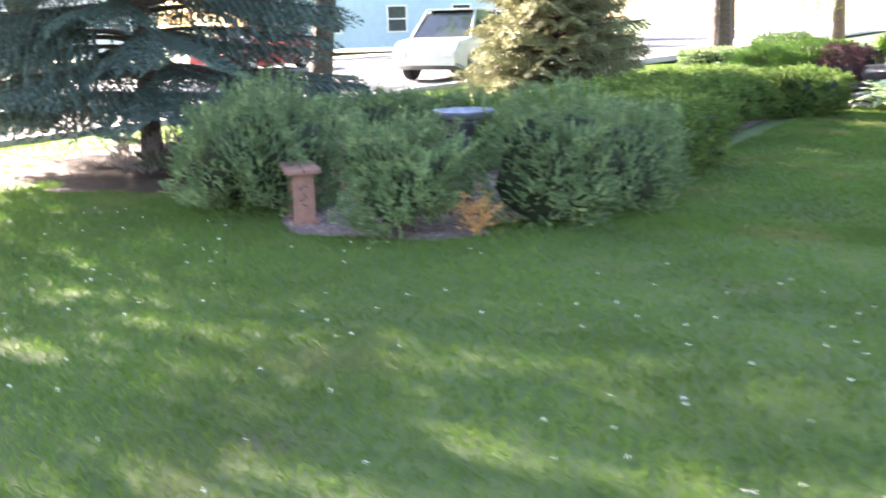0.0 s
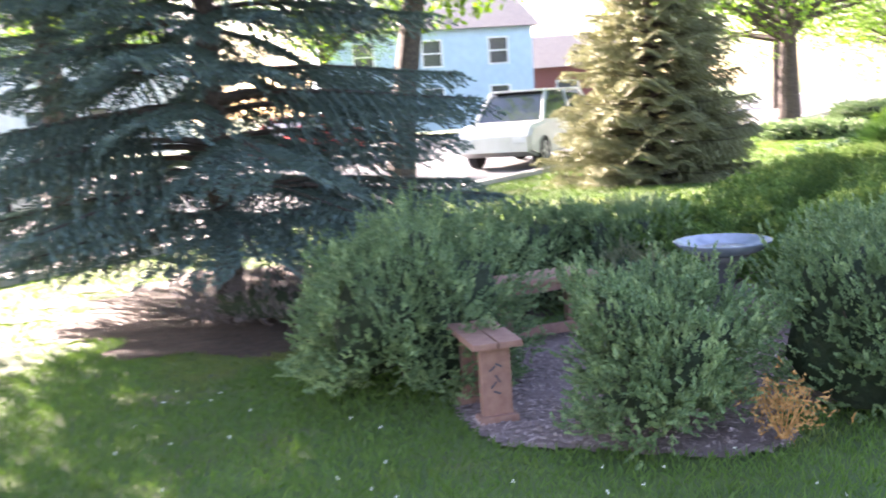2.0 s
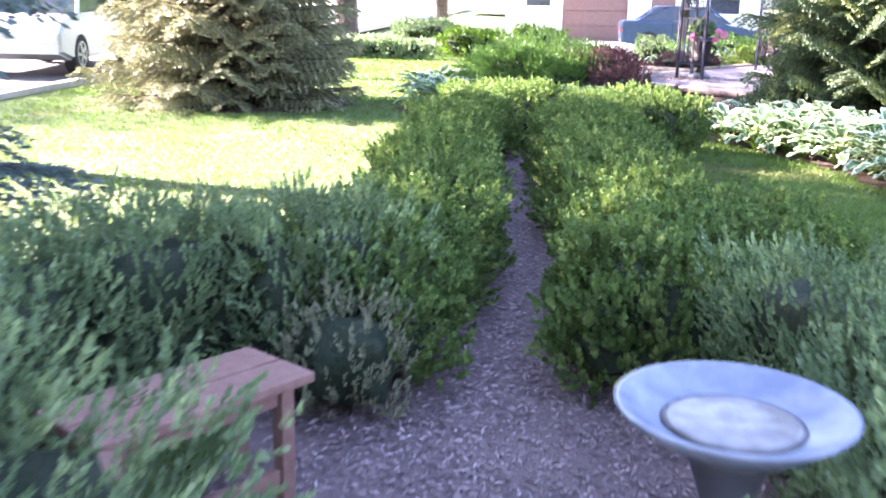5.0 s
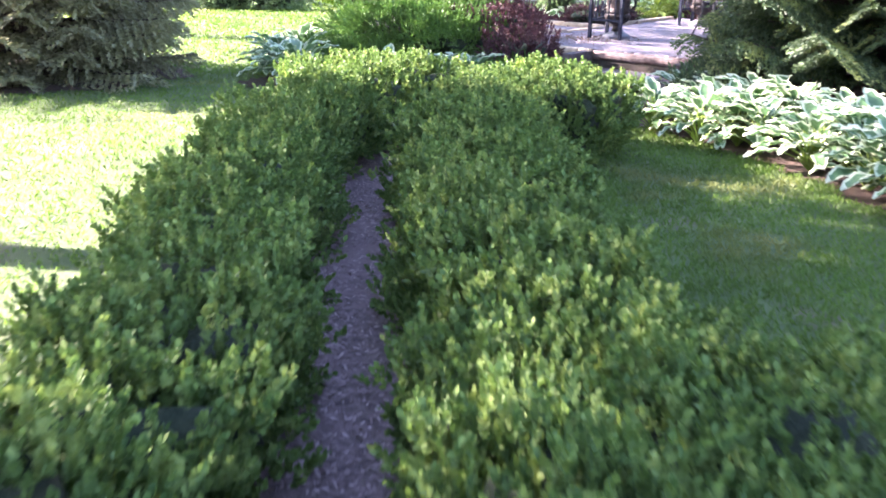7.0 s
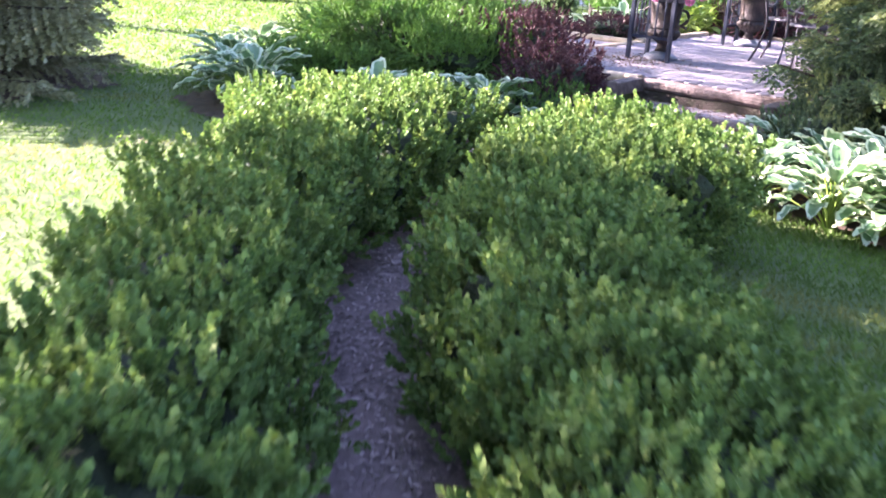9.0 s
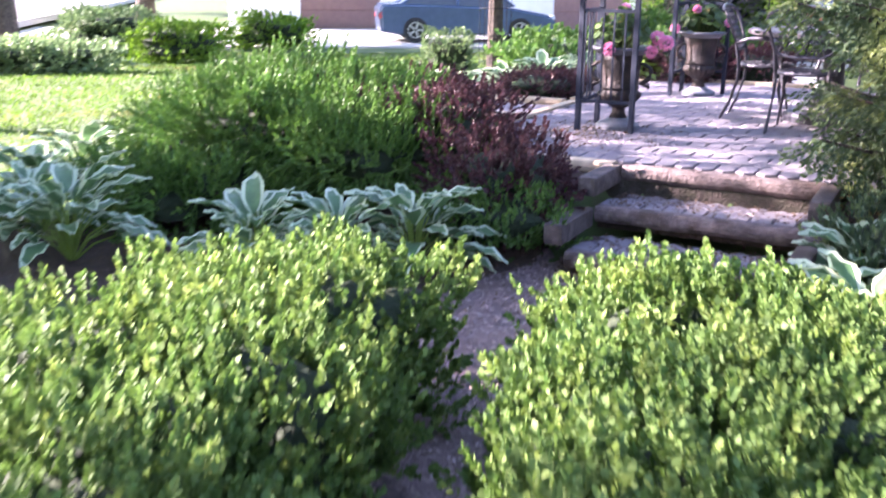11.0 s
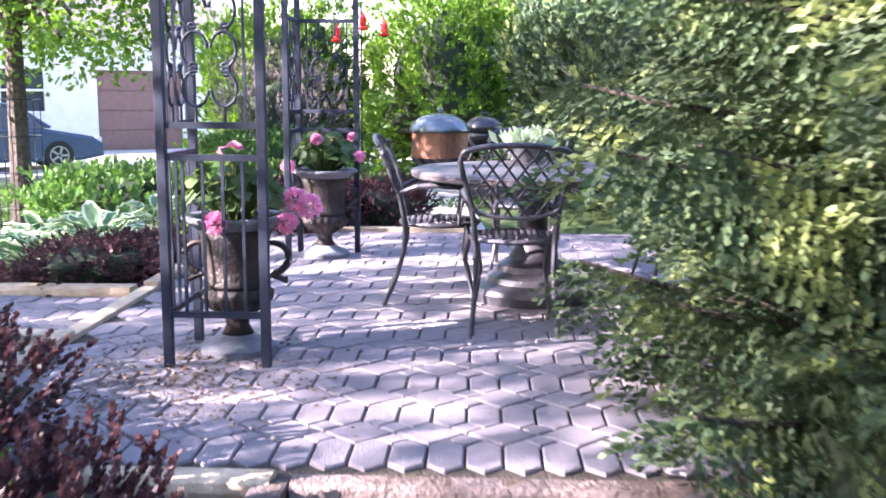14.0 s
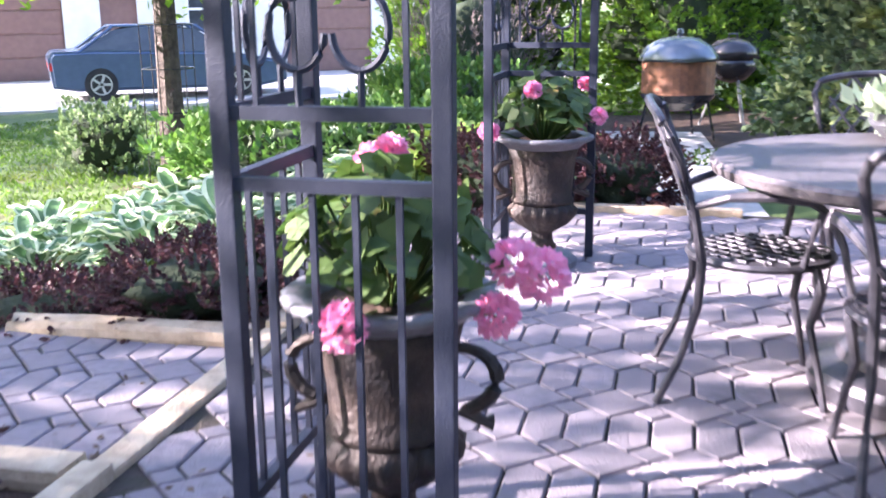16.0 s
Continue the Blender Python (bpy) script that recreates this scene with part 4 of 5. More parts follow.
lathe(bm, [(0.16, 0.0), (0.15, 0.04), (0.06, 0.08), (0.045, 0.3), (0.055, 0.6), (0.09, 0.70), (0.14, 0.738)], 24)
part("pedestal", bm, "stem", th, smooth=True)

# ---- log steps, patio edging ----
def log(name, p, q, r, material, label, parent=None, flat=True):
    bm = bmesh.new()
    p, q = Vector(p), Vector(q)
    n = 6
    pts = [p + (q - p) * (i / n) + Vector((0, 0, 0.004 * math.sin(i * 2.1))) for i in range(n + 1)]
    tube(bm, pts, [r * (1 + 0.03 * math.sin(i * 1.7)) for i in range(n + 1)], 14)
    if flat:
        for v in bm.verts:
            v.co.z = min(v.co.z, p.z + (q.z - p.z) * 0.5 + r * 0.72)
    ob = part(name, bm, material, parent, label, smooth=False)
    return ob


def timber(p, q, w, h, material, label):
    bm = bmesh.new()
    p, q = Vector(p), Vector(q)
    d = (q - p)
    ang = math.atan2(d.y, d.x)
    box(bm, (p + q) / 2 - Vector((0, 0, h / 2)), (d.length, w, h), rot=ang, bevel=0.012)
    return tagged(part("edging_timber", bm, material), label, "edging timber", "patio edging timbers")


for a_, z_, lb in ((-0.94, 0.145, "lowest weathered round log step"), (-0.47, 0.30, "middle weathered round log step"), (0.0, 0.462, "top weathered round log step at the patio")):
    ob = log("step_log", pl(a_, -0.04, z_ - 0.042), pl(a_, 1.14, z_ - 0.042), 0.057, "log", lb)
    tagged(ob, lb, "log step", "log steps")
for a_, z_ in ((-0.78, 0.27), (-0.27, 0.44)):
    for b_ in (-0.10, 1.16):
        bm = bmesh.new()
        p, q = Vector(pl(a_ - 0.24, b_, z_)), Vector(pl(a_ + 0.27, b_, z_ + 0.02))
        d = q - p
        box(bm, (p + q) / 2 - Vector((0, 0, 0.045)), (d.length, 0.105, 0.11), rot=math.atan2(d.y, d.x), bevel=0.014)
        tagged(part("side_beam", bm, "timber"), "short dark weathered squared beam along the side of the steps", "beam", "side beams of the steps")
for k, (a0, a1, z_) in enumerate(((-0.90, -0.50, 0.122), (-0.42, -0.03, 0.277))):
    bm = bmesh.new()
    box(bm, (0, 0, 0), (1.16, a1 - a0, 0.12), m=plm((a0 + a1) / 2, 0.53, z_ - 0.06))
    tagged(part("step_tread", bm, "dirt"), "soil bed of a step tread", kind="structure")
ob = log("edging_log", pl(0.0, -0.10, PATIO - 0.03), pl(0.02, -1.35, PATIO - 0.03), 0.06, "timber_new", "pale round log along the patio's front edge")
tagged(ob, "", "log")
timber(pl(0.02, -1.42, PATIO + 0.035), pl(1.66, -1.42, PATIO + 0.035), 0.09, 0.14, "timber_new", "pale sawn timber along the patio edge")
timber(pl(1.66, -1.42, PATIO + 0.012), pl(2.86, -1.42, PATIO + 0.012), 0.09, 0.12, "timber_new", "pale sawn timber across the side walk")
timber(pl(2.86, -1.42, PATIO + 0.035), pl(4.9, -1.42, PATIO + 0.035), 0.09, 0.14, "timber_new", "pale sawn timber along the patio edge")
timber(pl(5.36, -1.0, PATIO + 0.035), pl(5.36, 0.40, PATIO + 0.035), 0.09, 0.14, "timber_new", "pale sawn timber along the back of the patio")
for a_, b0, b1 in ((1.66, -1.50, -2.6), (2.80, -1.50, -2.5)):
    ob = log("edging_log", pl(a_, b0, PATIO - 0.01), pl(a_, b1, PATIO - 0.05), 0.07, "timber_new", "pale round log beside the side walk")
    tagged(ob, "", "log", "edging logs")

bm = bmesh.new()
box(bm, (0, 0, 0), (4.72, 5.44, 0.44), m=plm(2.70, 0.96, PATIO - 0.015 - 0.22))
tagged(part("patio", bm, "joint"), "sandy mossy joints under the patio pavers", kind="structure")
patio = bpy.data.objects["patio"]
bm = bmesh.new()
box(bm, (0, 0, 0), (1.3, 1.04, 0.3), m=plm(2.23, -2.12, PATIO - 0.05 - 0.15))
tagged(part("side_walk", bm, "joint"), "sandy joints under the side walk's pavers", kind="structure")
back_dir = (Vector((4.1, 26.9, 0)) - Vector((1.95, 23.5, 0))).normalized()
bm = bmesh.new()
box(bm, (0, 0, 0), (1.0, 4.2, 0.3), m=Matrix.Translation((2.95, 25.3, PATIO - 0.05 - 0.15)) @ Matrix.Rotation(math.atan2(-back_dir.x, back_dir.y), 4, "Z"))
tagged(part("back_walk", bm, "concrete"), "pale paved walk leading to the grills", kind="structure")

# ---- arbor ----
def arbor():
    th = thing("garden_arbor", plm(0, 0), "dark blue-grey iron garden arbor with scroll panels", "arbor")
    # local: x to the right (b), y forward (a)
    for yo, yi in ((1.20, 1.64), (4.23, 3.79)):
        col = new("column")
        col.parent = th
        corner, right, inner = Vector((-0.785, yo, 0)), Vector((-0.375, yo, 0)), Vector((-0.785, yi, 0))
        for q in (corner, right, inner):
            bm = bmesh.new()
            box(bm, q + Vector((0, 0, 1.05)), (0.038, 0.038, 2.1), bevel=0.004)
            part("post", bm, "iron", col)
        for pa, pb in ((corner, right), (corner, inner)):
            d = pb - pa
            c = (pa + pb) / 2
            u = d.normalized()
            for z in (0.22, 0.87, 1.0, 1.62):
                bm = bmesh.new()
                box(bm, c + Vector((0, 0, z)), (d.length - 0.038, 0.022, 0.026), rot=math.atan2(d.y, d.x))
                part("rail", bm, "iron", col)
            for k in range(1, 5):
                bm = bmesh.new()
                box(bm, pa + d * (k / 5) + Vector((0, 0, 0.545)), (0.012, 0.012, 0.624))
                part("baluster", bm, "iron", col)
            for s in (-0.14, 0.14):
                bm = bmesh.new()
                box(bm, c + u * s + Vector((0, 0, 1.31)), (0.010, 0.010, 0.594))
                part("bar", bm, "iron", col)
            for zc in (1.145, 1.30, 1.455):
                for s in (-1, 1):
                    bm = bmesh.new()
                    cen = c + u * (s * 0.058) + Vector((0, 0, zc))
                    pts = [cen + u * (s * -0.052 * math.cos(t)) + Vector((0, 0, 0.070 * math.sin(t) * (1 if zc > 1.2 else -1))) for t in np.linspace(0.1, 4.9, 18)]
                    r0 = pts[-1]
                    curl = [r0 + u * (s * 0.018 * (1 - math.cos(t))) * 0.9 + Vector((0, 0, 0.016 * math.sin(t))) for t in np.linspace(0.4, 5.2, 9)]
                    tube(bm, pts + curl, 0.0075, 6)
                    part("scroll", bm, "iron", col)
            for s in (-0.058, 0.058):
                bm = bmesh.new()
                tube(bm, [c + u * s + Vector((0, 0, 1.0)), c + u * s + Vector((0, 0, 1.08))], 0.007, 6)
                part("scroll_stem", bm, "iron", col)
                bm = bmesh.new()
                tube(bm, [c + u * s + Vector((0, 0, 1.52)), c + u * s + Vector((0, 0, 1.62))], 0.007, 6)
                part("scroll_stem", bm, "iron", col)
    bm = bmesh.new()
    for x in (-0.785, -0.375):
        pts = []
        for k in range(25):
            t = math.pi * k / 24
            pts.append((x, 2.715 - 1.515 * math.cos(t), 2.1 + 0.75 * math.sin(t)))
        tube(bm, pts, 0.018, 8)
    part("arch", bm, "iron", th)
    for k in range(1, 12):
        t = math.pi * k / 12
        bm = bmesh.new()
        tube(bm, [(-0.785, 2.715 - 1.515 * math.cos(t), 2.1 + 0.75 * math.sin(t)), (-0.375, 2.715 - 1.515 * math.cos(t), 2.1 + 0.75 * math.sin(t))], 0.008, 6)
        part("crossbar", bm, "iron", th)


arbor()


# ---- urns with geraniums ----
def urn(m, label):
    th = thing("urn", m, label, "urn", "cast urns on the patio")
    bm = bmesh.new()
    lathe(bm, [(0.165, 0.0), (0.165, 0.025), (0.145, 0.045), (0.10, 0.062), (0.07, 0.08)], 32)
    part("base", bm, "urn_base", th, "pale grey round foot", smooth=False)
    bm = bmesh.new()
    lathe(bm, [(0.07, 0.08), (0.05, 0.12), (0.05, 0.15), (0.075, 0.17), (0.12, 0.20), (0.150, 0.235), (0.155, 0.265), (0.135, 0.29), (0.128, 0.30)], 72, 18, 0.06, (0.17, 0.28))
    part("bowl", bm, "urn", th, smooth=True)
    bm = bmesh.new()
    lathe(bm, [(0.140, 0.295), (0.145, 0.31), (0.136, 0.325), (0.140, 0.40), (0.150, 0.50), (0.165, 0.56)], 40)
    part("body", bm, "urn", th, smooth=True)
    bm = bmesh.new()
    lathe(bm, [(0.165, 0.55), (0.19, 0.575), (0.222, 0.585), (0.228, 0.60), (0.215, 0.608), (0.17, 0.60), (0.16, 0.57)], 60, 30, 0.018, (0.55, 0.61))
    part("rim", bm, "urn_base", th, "grey scalloped rim", smooth=True)
    bm = bmesh.new()
    lathe(bm, [(0.01, 0.572), (0.165, 0.572), (0.165, 0.578), (0.01, 0.58)], 24)
    part("potting_soil", bm, "dirt", th)
    for s in (-1, 1):
        bm = bmesh.new()
        pts = [(s * (0.14 + 0.105 * math.sin(t) * (1 - 0.25 * t / 3)), 0, 0.40 + 0.085 * math.cos(t) + (0.01 * t)) for t in (k * 0.30 for k in range(11))]
        pts += [(s * 0.225, 0, 0.315), (s * 0.215, 0, 0.335)]
        tube(bm, pts, [0.011 + 0.006 * math.sin(k * 0.25) for k in range(len(pts))], 8)
        part("handle", bm, "urn", th)
    return th


def geranium(m, label, seed, blooms):
    g = np.random.default_rng(seed)
    th = thing("geranium", m, label, "plant", "pink geraniums in urns")
    bm = bmesh.new()
    P, D, N = [], [], []
    for k in range(120):
        az, r = g.uniform(0, 6.28), 0.23 * g.random() ** 0.5
        c = np.array([r * math.cos(az), r * math.sin(az), 0.06 + 0.24 * (1 - (r / 0.26) ** 2) * g.uniform(0.5, 1.1)])
        tube(bm, [(c[0] * 0.2, c[1] * 0.2, 0), tuple(c)], 0.003, 4)
        # a round leaf of five lobes
        nrm = unit(np.array([c[0], c[1], 0.25]) + g.normal(size=3) * 0.12)
        t1 = unit(np.cross(nrm, [0.3, 0.2, 1]))
        t2 = np.cross(nrm, t1)
        for j in range(5):
            q = j * 1.257
            P.append(c), D.append(t1 * math.cos(q) + t2 * math.sin(q)), N.append(nrm)
    part("leaf_stalk", bm, "geranium", th, kind="stuff")
    n = len(P)
    place_mesh("leaves", leaf_mesh("leaves", np.array(P), np.array(D), np.array(N), 0.038 * g.uniform(0.8, 1.3, n), 0.042), "geranium", th)
    for x, y, z, r in blooms:
        n = 130
        d = unit(g.normal(size=(n, 3)) + np.array([0, 0, 0.3]))
        me = leaf_mesh("bloom", np.array([x, y, z]) + d * r * 0.55, unit(d + g.normal(size=(n, 3)) * 0.5), unit(g.normal(size=(n, 3)) + d), 0.030, 0.026)
        place_mesh("bloom", me, "petal", th)
        bm = bmesh.new()
        tube(bm, [(x * 0.3, y * 0.3, 0.0), (x * 0.7, y * 0.7, z * 0.8), (x, y, z)], 0.003, 5)
        part("flower_stalk", bm, "geranium", th)
    return th


urn(plm(1.47, -0.56, PATIO, 0), "dark brown cast urn with scrolled handles inside an arbor column")
urn(plm(4.06, -0.58, PATIO, 25), "dark brown cast urn with scrolled handles beside the far arbor column")
geranium(plm(1.47, -0.56, PATIO + 0.578, 0), "pink geranium with green and yellowing leaves", 4,
         [(0.27, -0.02, 0.10, 0.055), (0.32, 0.04, 0.06, 0.065), (0.24, -0.06, 0.0, 0.045), (-0.02, -0.25, 0.02, 0.05), (-0.02, 0.10, 0.30, 0.03), (-0.08, 0.16, 0.27, 0.035)])
geranium(plm(4.06, -0.58, PATIO + 0.578, 40), "leafy geranium with a few pale pink blooms", 6,
         [(-0.30, -0.02, 0.06, 0.05), (-0.12, -0.1, 0.24, 0.03), (0.16, -0.2, 0.12, 0.03), (0.3, 0.1, 0.24, 0.03)])

# ---- table and chairs ----
TC = Vector((0.78, 20.95, PATIO))
th = thing("patio_table", Matrix.Translation(TC), "round mottled grey-brown cast metal patio table on a stepped pedestal", "table")
bm = bmesh.new()
lathe(bm, [(0.02, 0.69), (0.62, 0.69), (0.655, 0.675), (0.675, 0.685), (0.68, 0.71), (0.665, 0.722), (0.02, 0.722)], 72)
part("tabletop", bm, "table", th)
bm = bmesh.new()
lathe(bm, [(0.34, 0.0), (0.345, 0.05), (0.33, 0.075), (0.26, 0.10), (0.25, 0.13), (0.20, 0.16), (0.19, 0.19), (0.13, 0.23), (0.09, 0.30), (0.08, 0.5), (0.12, 0.62), (0.24, 0.69)], 48)
part("pedestal", bm, "cast", th)


def chair(m, label):
    """Local +y is where the sitter looks; origin under the seat's middle."""
    th = thing("patio_chair", m, label, "chair", "chairs round the patio table")
    bm = bmesh.new()
    lathe(bm, [(0.01, 0.425), (0.20, 0.425), (0.215, 0.435), (0.20, 0.445), (0.01, 0.44)], 32)
    for v in bm.verts:
        v.co.y *= 1.0
        if v.co.y < 0:
            v.co.x *= 1.02
    part("seat", bm, "cast", th, "pierced metal seat")
    bm = bmesh.new()
    for k in range(-4, 5):
        half = math.sqrt(0.21 ** 2 - (k * 0.045) ** 2) - 0.01
        for s in (-1, 1):
            c_, s_ = math.cos(s * 0.785), math.sin(s * 0.785)
            p_, q_ = (k * 0.045, -half), (k * 0.045, half)
            tube(bm, [(x * c_ - y * s_, x * s_ + y * c_, 0.446) for x, y in (p_, q_)], 0.006, 5)
    part("seat_lattice", bm, "cast", th)
    bm = bmesh.new()
    tube(bm, [(0.215 * math.cos(t), 0.215 * math.sin(t), 0.432) for t in (k * 2 * math.pi / 28 for k in range(28))], 0.013, 6, closed=True)
    part("seat_rim", bm, "cast", th)
    for s in (-1, 1):
        bm = bmesh.new()
        tube(bm, [(s * 0.20, 0.19, 0.0), (s * 0.185, 0.17, 0.10), (s * 0.165, 0.135, 0.25), (s * 0.185, 0.155, 0.36), (s * 0.17, 0.14, 0.43)], [0.012, 0.010, 0.013, 0.017, 0.015], 8)
        part("leg", bm, "cast", th)
        bm = bmesh.new()
        tube(bm, [(s * 0.205, -0.30, 0.0), (s * 0.195, -0.235, 0.14), (s * 0.185, -0.19, 0.30), (s * 0.19, -0.185, 0.44), (s * 0.205, -0.215, 0.60), (s * 0.245, -0.262, 0.74), (s * 0.262, -0.295, 0.82), (s * 0.245, -0.31, 0.865)],
             [0.013, 0.012, 0.013, 0.015, 0.013, 0.013, 0.014, 0.014], 8)
        part("leg", bm, "cast", th, "rear leg running up into the back")
        bm = bmesh.new()
        tube(bm, [(s * 0.205, -0.215, 0.61), (s * 0.235, -0.12, 0.645), (s * 0.25, 0.0, 0.655), (s * 0.25, 0.10, 0.645), (s * 0.245, 0.135, 0.615), (s * 0.22, 0.12, 0.56), (s * 0.195, 0.10, 0.44)], [0.012, 0.014, 0.018, 0.018, 0.014, 0.011, 0.011], 8)
        part("arm", bm, "cast", th)
    bm = bmesh.new()

    def back(x, z):
        return (x, -0.215 - (z - 0.60) * 0.40 - 0.02 * math.cos(x * 6), z)

    tube(bm, [back(0.25 * math.sin(t), 0.855 + 0.045 * math.cos(t)) for t in np.linspace(-1.57, 1.57, 13)], 0.014, 8)
    part("backrest_frame", bm, "cast", th)
    bm = bmesh.new()
    tube(bm, [back(0.20 * math.sin(t), 0.60 - 0.05 * math.cos(t)) for t in np.linspace(-1.5, 1.5, 9)], 0.011, 8)
    part("lower_rail", bm, "cast", th)
    bm = bmesh.new()
    for s in (-1, 1):
        for k in range(-6, 7):
            pts = []
            for j in range(9):
                z = 0.560 + 0.33 * j / 8
                x = s * (k * 0.075 + (z - 0.735) * 0.75)
                lim = 0.20 + 0.13 * (z - 0.6)
                zmax = 0.855 + 0.045 * math.sqrt(max(0, 1 - (x / 0.25) ** 2))
                if abs(x) < lim and z < zmax:
                    pts.append(back(x, z))
            if len(pts) > 1:
                tube(bm, pts, 0.0065, 5)
    part("lattice", bm, "cast", th)
    return th


def chair_pose(x, y, fx, fy):
    return Matrix.Translation((x, y, PATIO)) @ Matrix.Rotation(math.atan2(-fx, fy), 4, "Z")


c1 = chair(chair_pose(0.33, 21.21, 0.82, -0.57), "dark cast metal chair with lattice back beside the table")
c2 = copy_thing(c1, chair_pose(0.30, 20.52, 0.60, 0.80))
c3 = copy_thing(c1, chair_pose(1.27, 21.62, -0.70, -0.75))
c4 = copy_thing(c1, chair_pose(1.48, 20.55, -0.85, 0.45))

# potted plant on the table's far side
th = thing("potted_plant", Matrix.Translation(TC + Vector((0.30, 0.42, 0.722))), "white-edged leafy plant in a grey bowl on the table", "plant")
bm = bmesh.new()
lathe(bm, [(0.07, 0), (0.12, 0.05), (0.13, 0.09), (0.12, 0.09), (0.1, 0.06)], 24)
part("bowl", bm, "urn_base", th)
n = 260
p = rng.normal(size=(n, 3)) * np.array([0.06, 0.06, 0.02]) + np.array([0, 0, 0.10])
place_mesh("leaves", leaf_mesh("leaves", p, unit(rng.normal(size=(n, 3)) + np.array([0, 0, 0.8])), unit(rng.normal(size=(n, 3))), 0.10, 0.04), "hosta_edge", th)

# ---- fire pit, grill, feeders ----
def on_ground(x, y):
    return Matrix.Translation((x, y, float(ground_z(x, y))))


th = thing("fire_pit", Matrix.Translation((4.0, 26.55, PATIO - 0.05)), "copper-coloured mesh fire pit with a domed grey lid on legs", "fire pit")
bm = bmesh.new()
lathe(bm, [(0.37, 0.72), (0.36, 0.76), (0.30, 0.85), (0.18, 0.92), (0.03, 0.945)], 36)
part("lid", bm, "dome", th, "shiny grey domed lid", smooth=True)
bm = bmesh.new()
lathe(bm, [(0.02, 0.94), (0.035, 0.97), (0.03, 1.0), (0.01, 1.01)], 12)
part("knob", bm, "dome", th)
bm = bmesh.new()
lathe(bm, [(0.335, 0.42), (0.335, 0.72), (0.325, 0.72), (0.325, 0.42)], 32)
part("mesh_screen", bm, "copper", th)
bm = bmesh.new()
lathe(bm, [(0.05, 0.25), (0.2, 0.28), (0.3, 0.35), (0.36, 0.42), (0.30, 0.43), (0.05, 0.40)], 32)
part("fire_bowl", bm, "enamel", th)
for k in range(4):
    an = 0.5 + k * math.pi / 2
    bm = bmesh.new()
    tube(bm, [(0.38 * math.cos(an), 0.38 * math.sin(an), 0.0), (0.30 * math.cos(an), 0.30 * math.sin(an), 0.36)], 0.013, 6)
    part("leg", bm, "enamel", th)

th = thing("kettle_grill", Matrix.Translation((5.15, 27.2, float(ground_z(5.15, 27.2)))), "black kettle grill on thin legs", "grill")
bm = bmesh.new()
lathe(bm, [(0.02, 0.45), (0.16, 0.49), (0.25, 0.59), (0.28, 0.70)], 32)
part("bowl", bm, "enamel", th, smooth=True)
bm = bmesh.new()
lathe(bm, [(0.285, 0.70), (0.26, 0.80), (0.17, 0.88), (0.02, 0.915)], 32)
part("lid", bm, "enamel", th, smooth=True)
bm = bmesh.new()
tube(bm, [(-0.06, 0, 0.90), (-0.05, 0, 0.95), (0.05, 0, 0.95), (0.06, 0, 0.90)], 0.012, 6)
part("handle", bm, "stem", th)
for k in range(3):
    an = 0.4 + k * 2.094
    bm = bmesh.new()
    tube(bm, [(0.30 * math.cos(an), 0.30 * math.sin(an), 0), (0.14 * math.cos(an), 0.14 * math.sin(an), 0.5)], 0.012, 6)
    part("leg", bm, "rim", th)

th = thing("feeder_pole", on_ground(4.0, 28.4), "thin black pole with hooks and red nectar feeders", "feeder pole")
bm = bmesh.new()
tube(bm, [(0, 0, 0), (0, 0, 2.35)], 0.012, 6)
for s in (-1, 1):
    tube(bm, [(0, 0, 2.15), (s * 0.15, 0, 2.3), (s * 0.3, 0, 2.28), (s * 0.36, 0, 2.15)], 0.007, 6)
part("pole", bm, "enamel", th)
for x, z in ((-0.36, 1.85), (0.36, 1.95), (0.0, 2.02)):
    bm = bmesh.new()
    lathe(bm, [(0.01, -0.02), (0.07, 0.0), (0.075, 0.02), (0.03, 0.035), (0.045, 0.05), (0.045, 0.15), (0.02, 0.18), (0.004, 0.24)], 16)
    for v in bm.verts:
        v.co += Vector((x, -0.05 if x == 0 else 0, z))
    part("feeder", bm, "feeder", th, "red nectar feeder")

# wire guard round the young tree
th = thing("tree_guard", on_ground(-0.32, 28.5), "black wire trellis guard beside the young tree's trunk", "trellis")
bm = bmesh.new()
for k in range(6):
    an = k * 1.047
    tube(bm, [(0.24 * math.cos(an), 0.24 * math.sin(an), 0), (0.24 * math.cos(an), 0.24 * math.sin(an), 1.5)], 0.006, 5)
part("guard_frame", bm, "enamel", th, kind="stuff")
for z in (0.3, 0.7, 1.1, 1.5):
    bm = bmesh.new()
    tube(bm, [(0.24 * math.cos(k * 0.5236), 0.24 * math.sin(k * 0.5236), z) for k in range(12)], 0.006, 5, closed=True)
    part("ring", bm, "enamel", th)

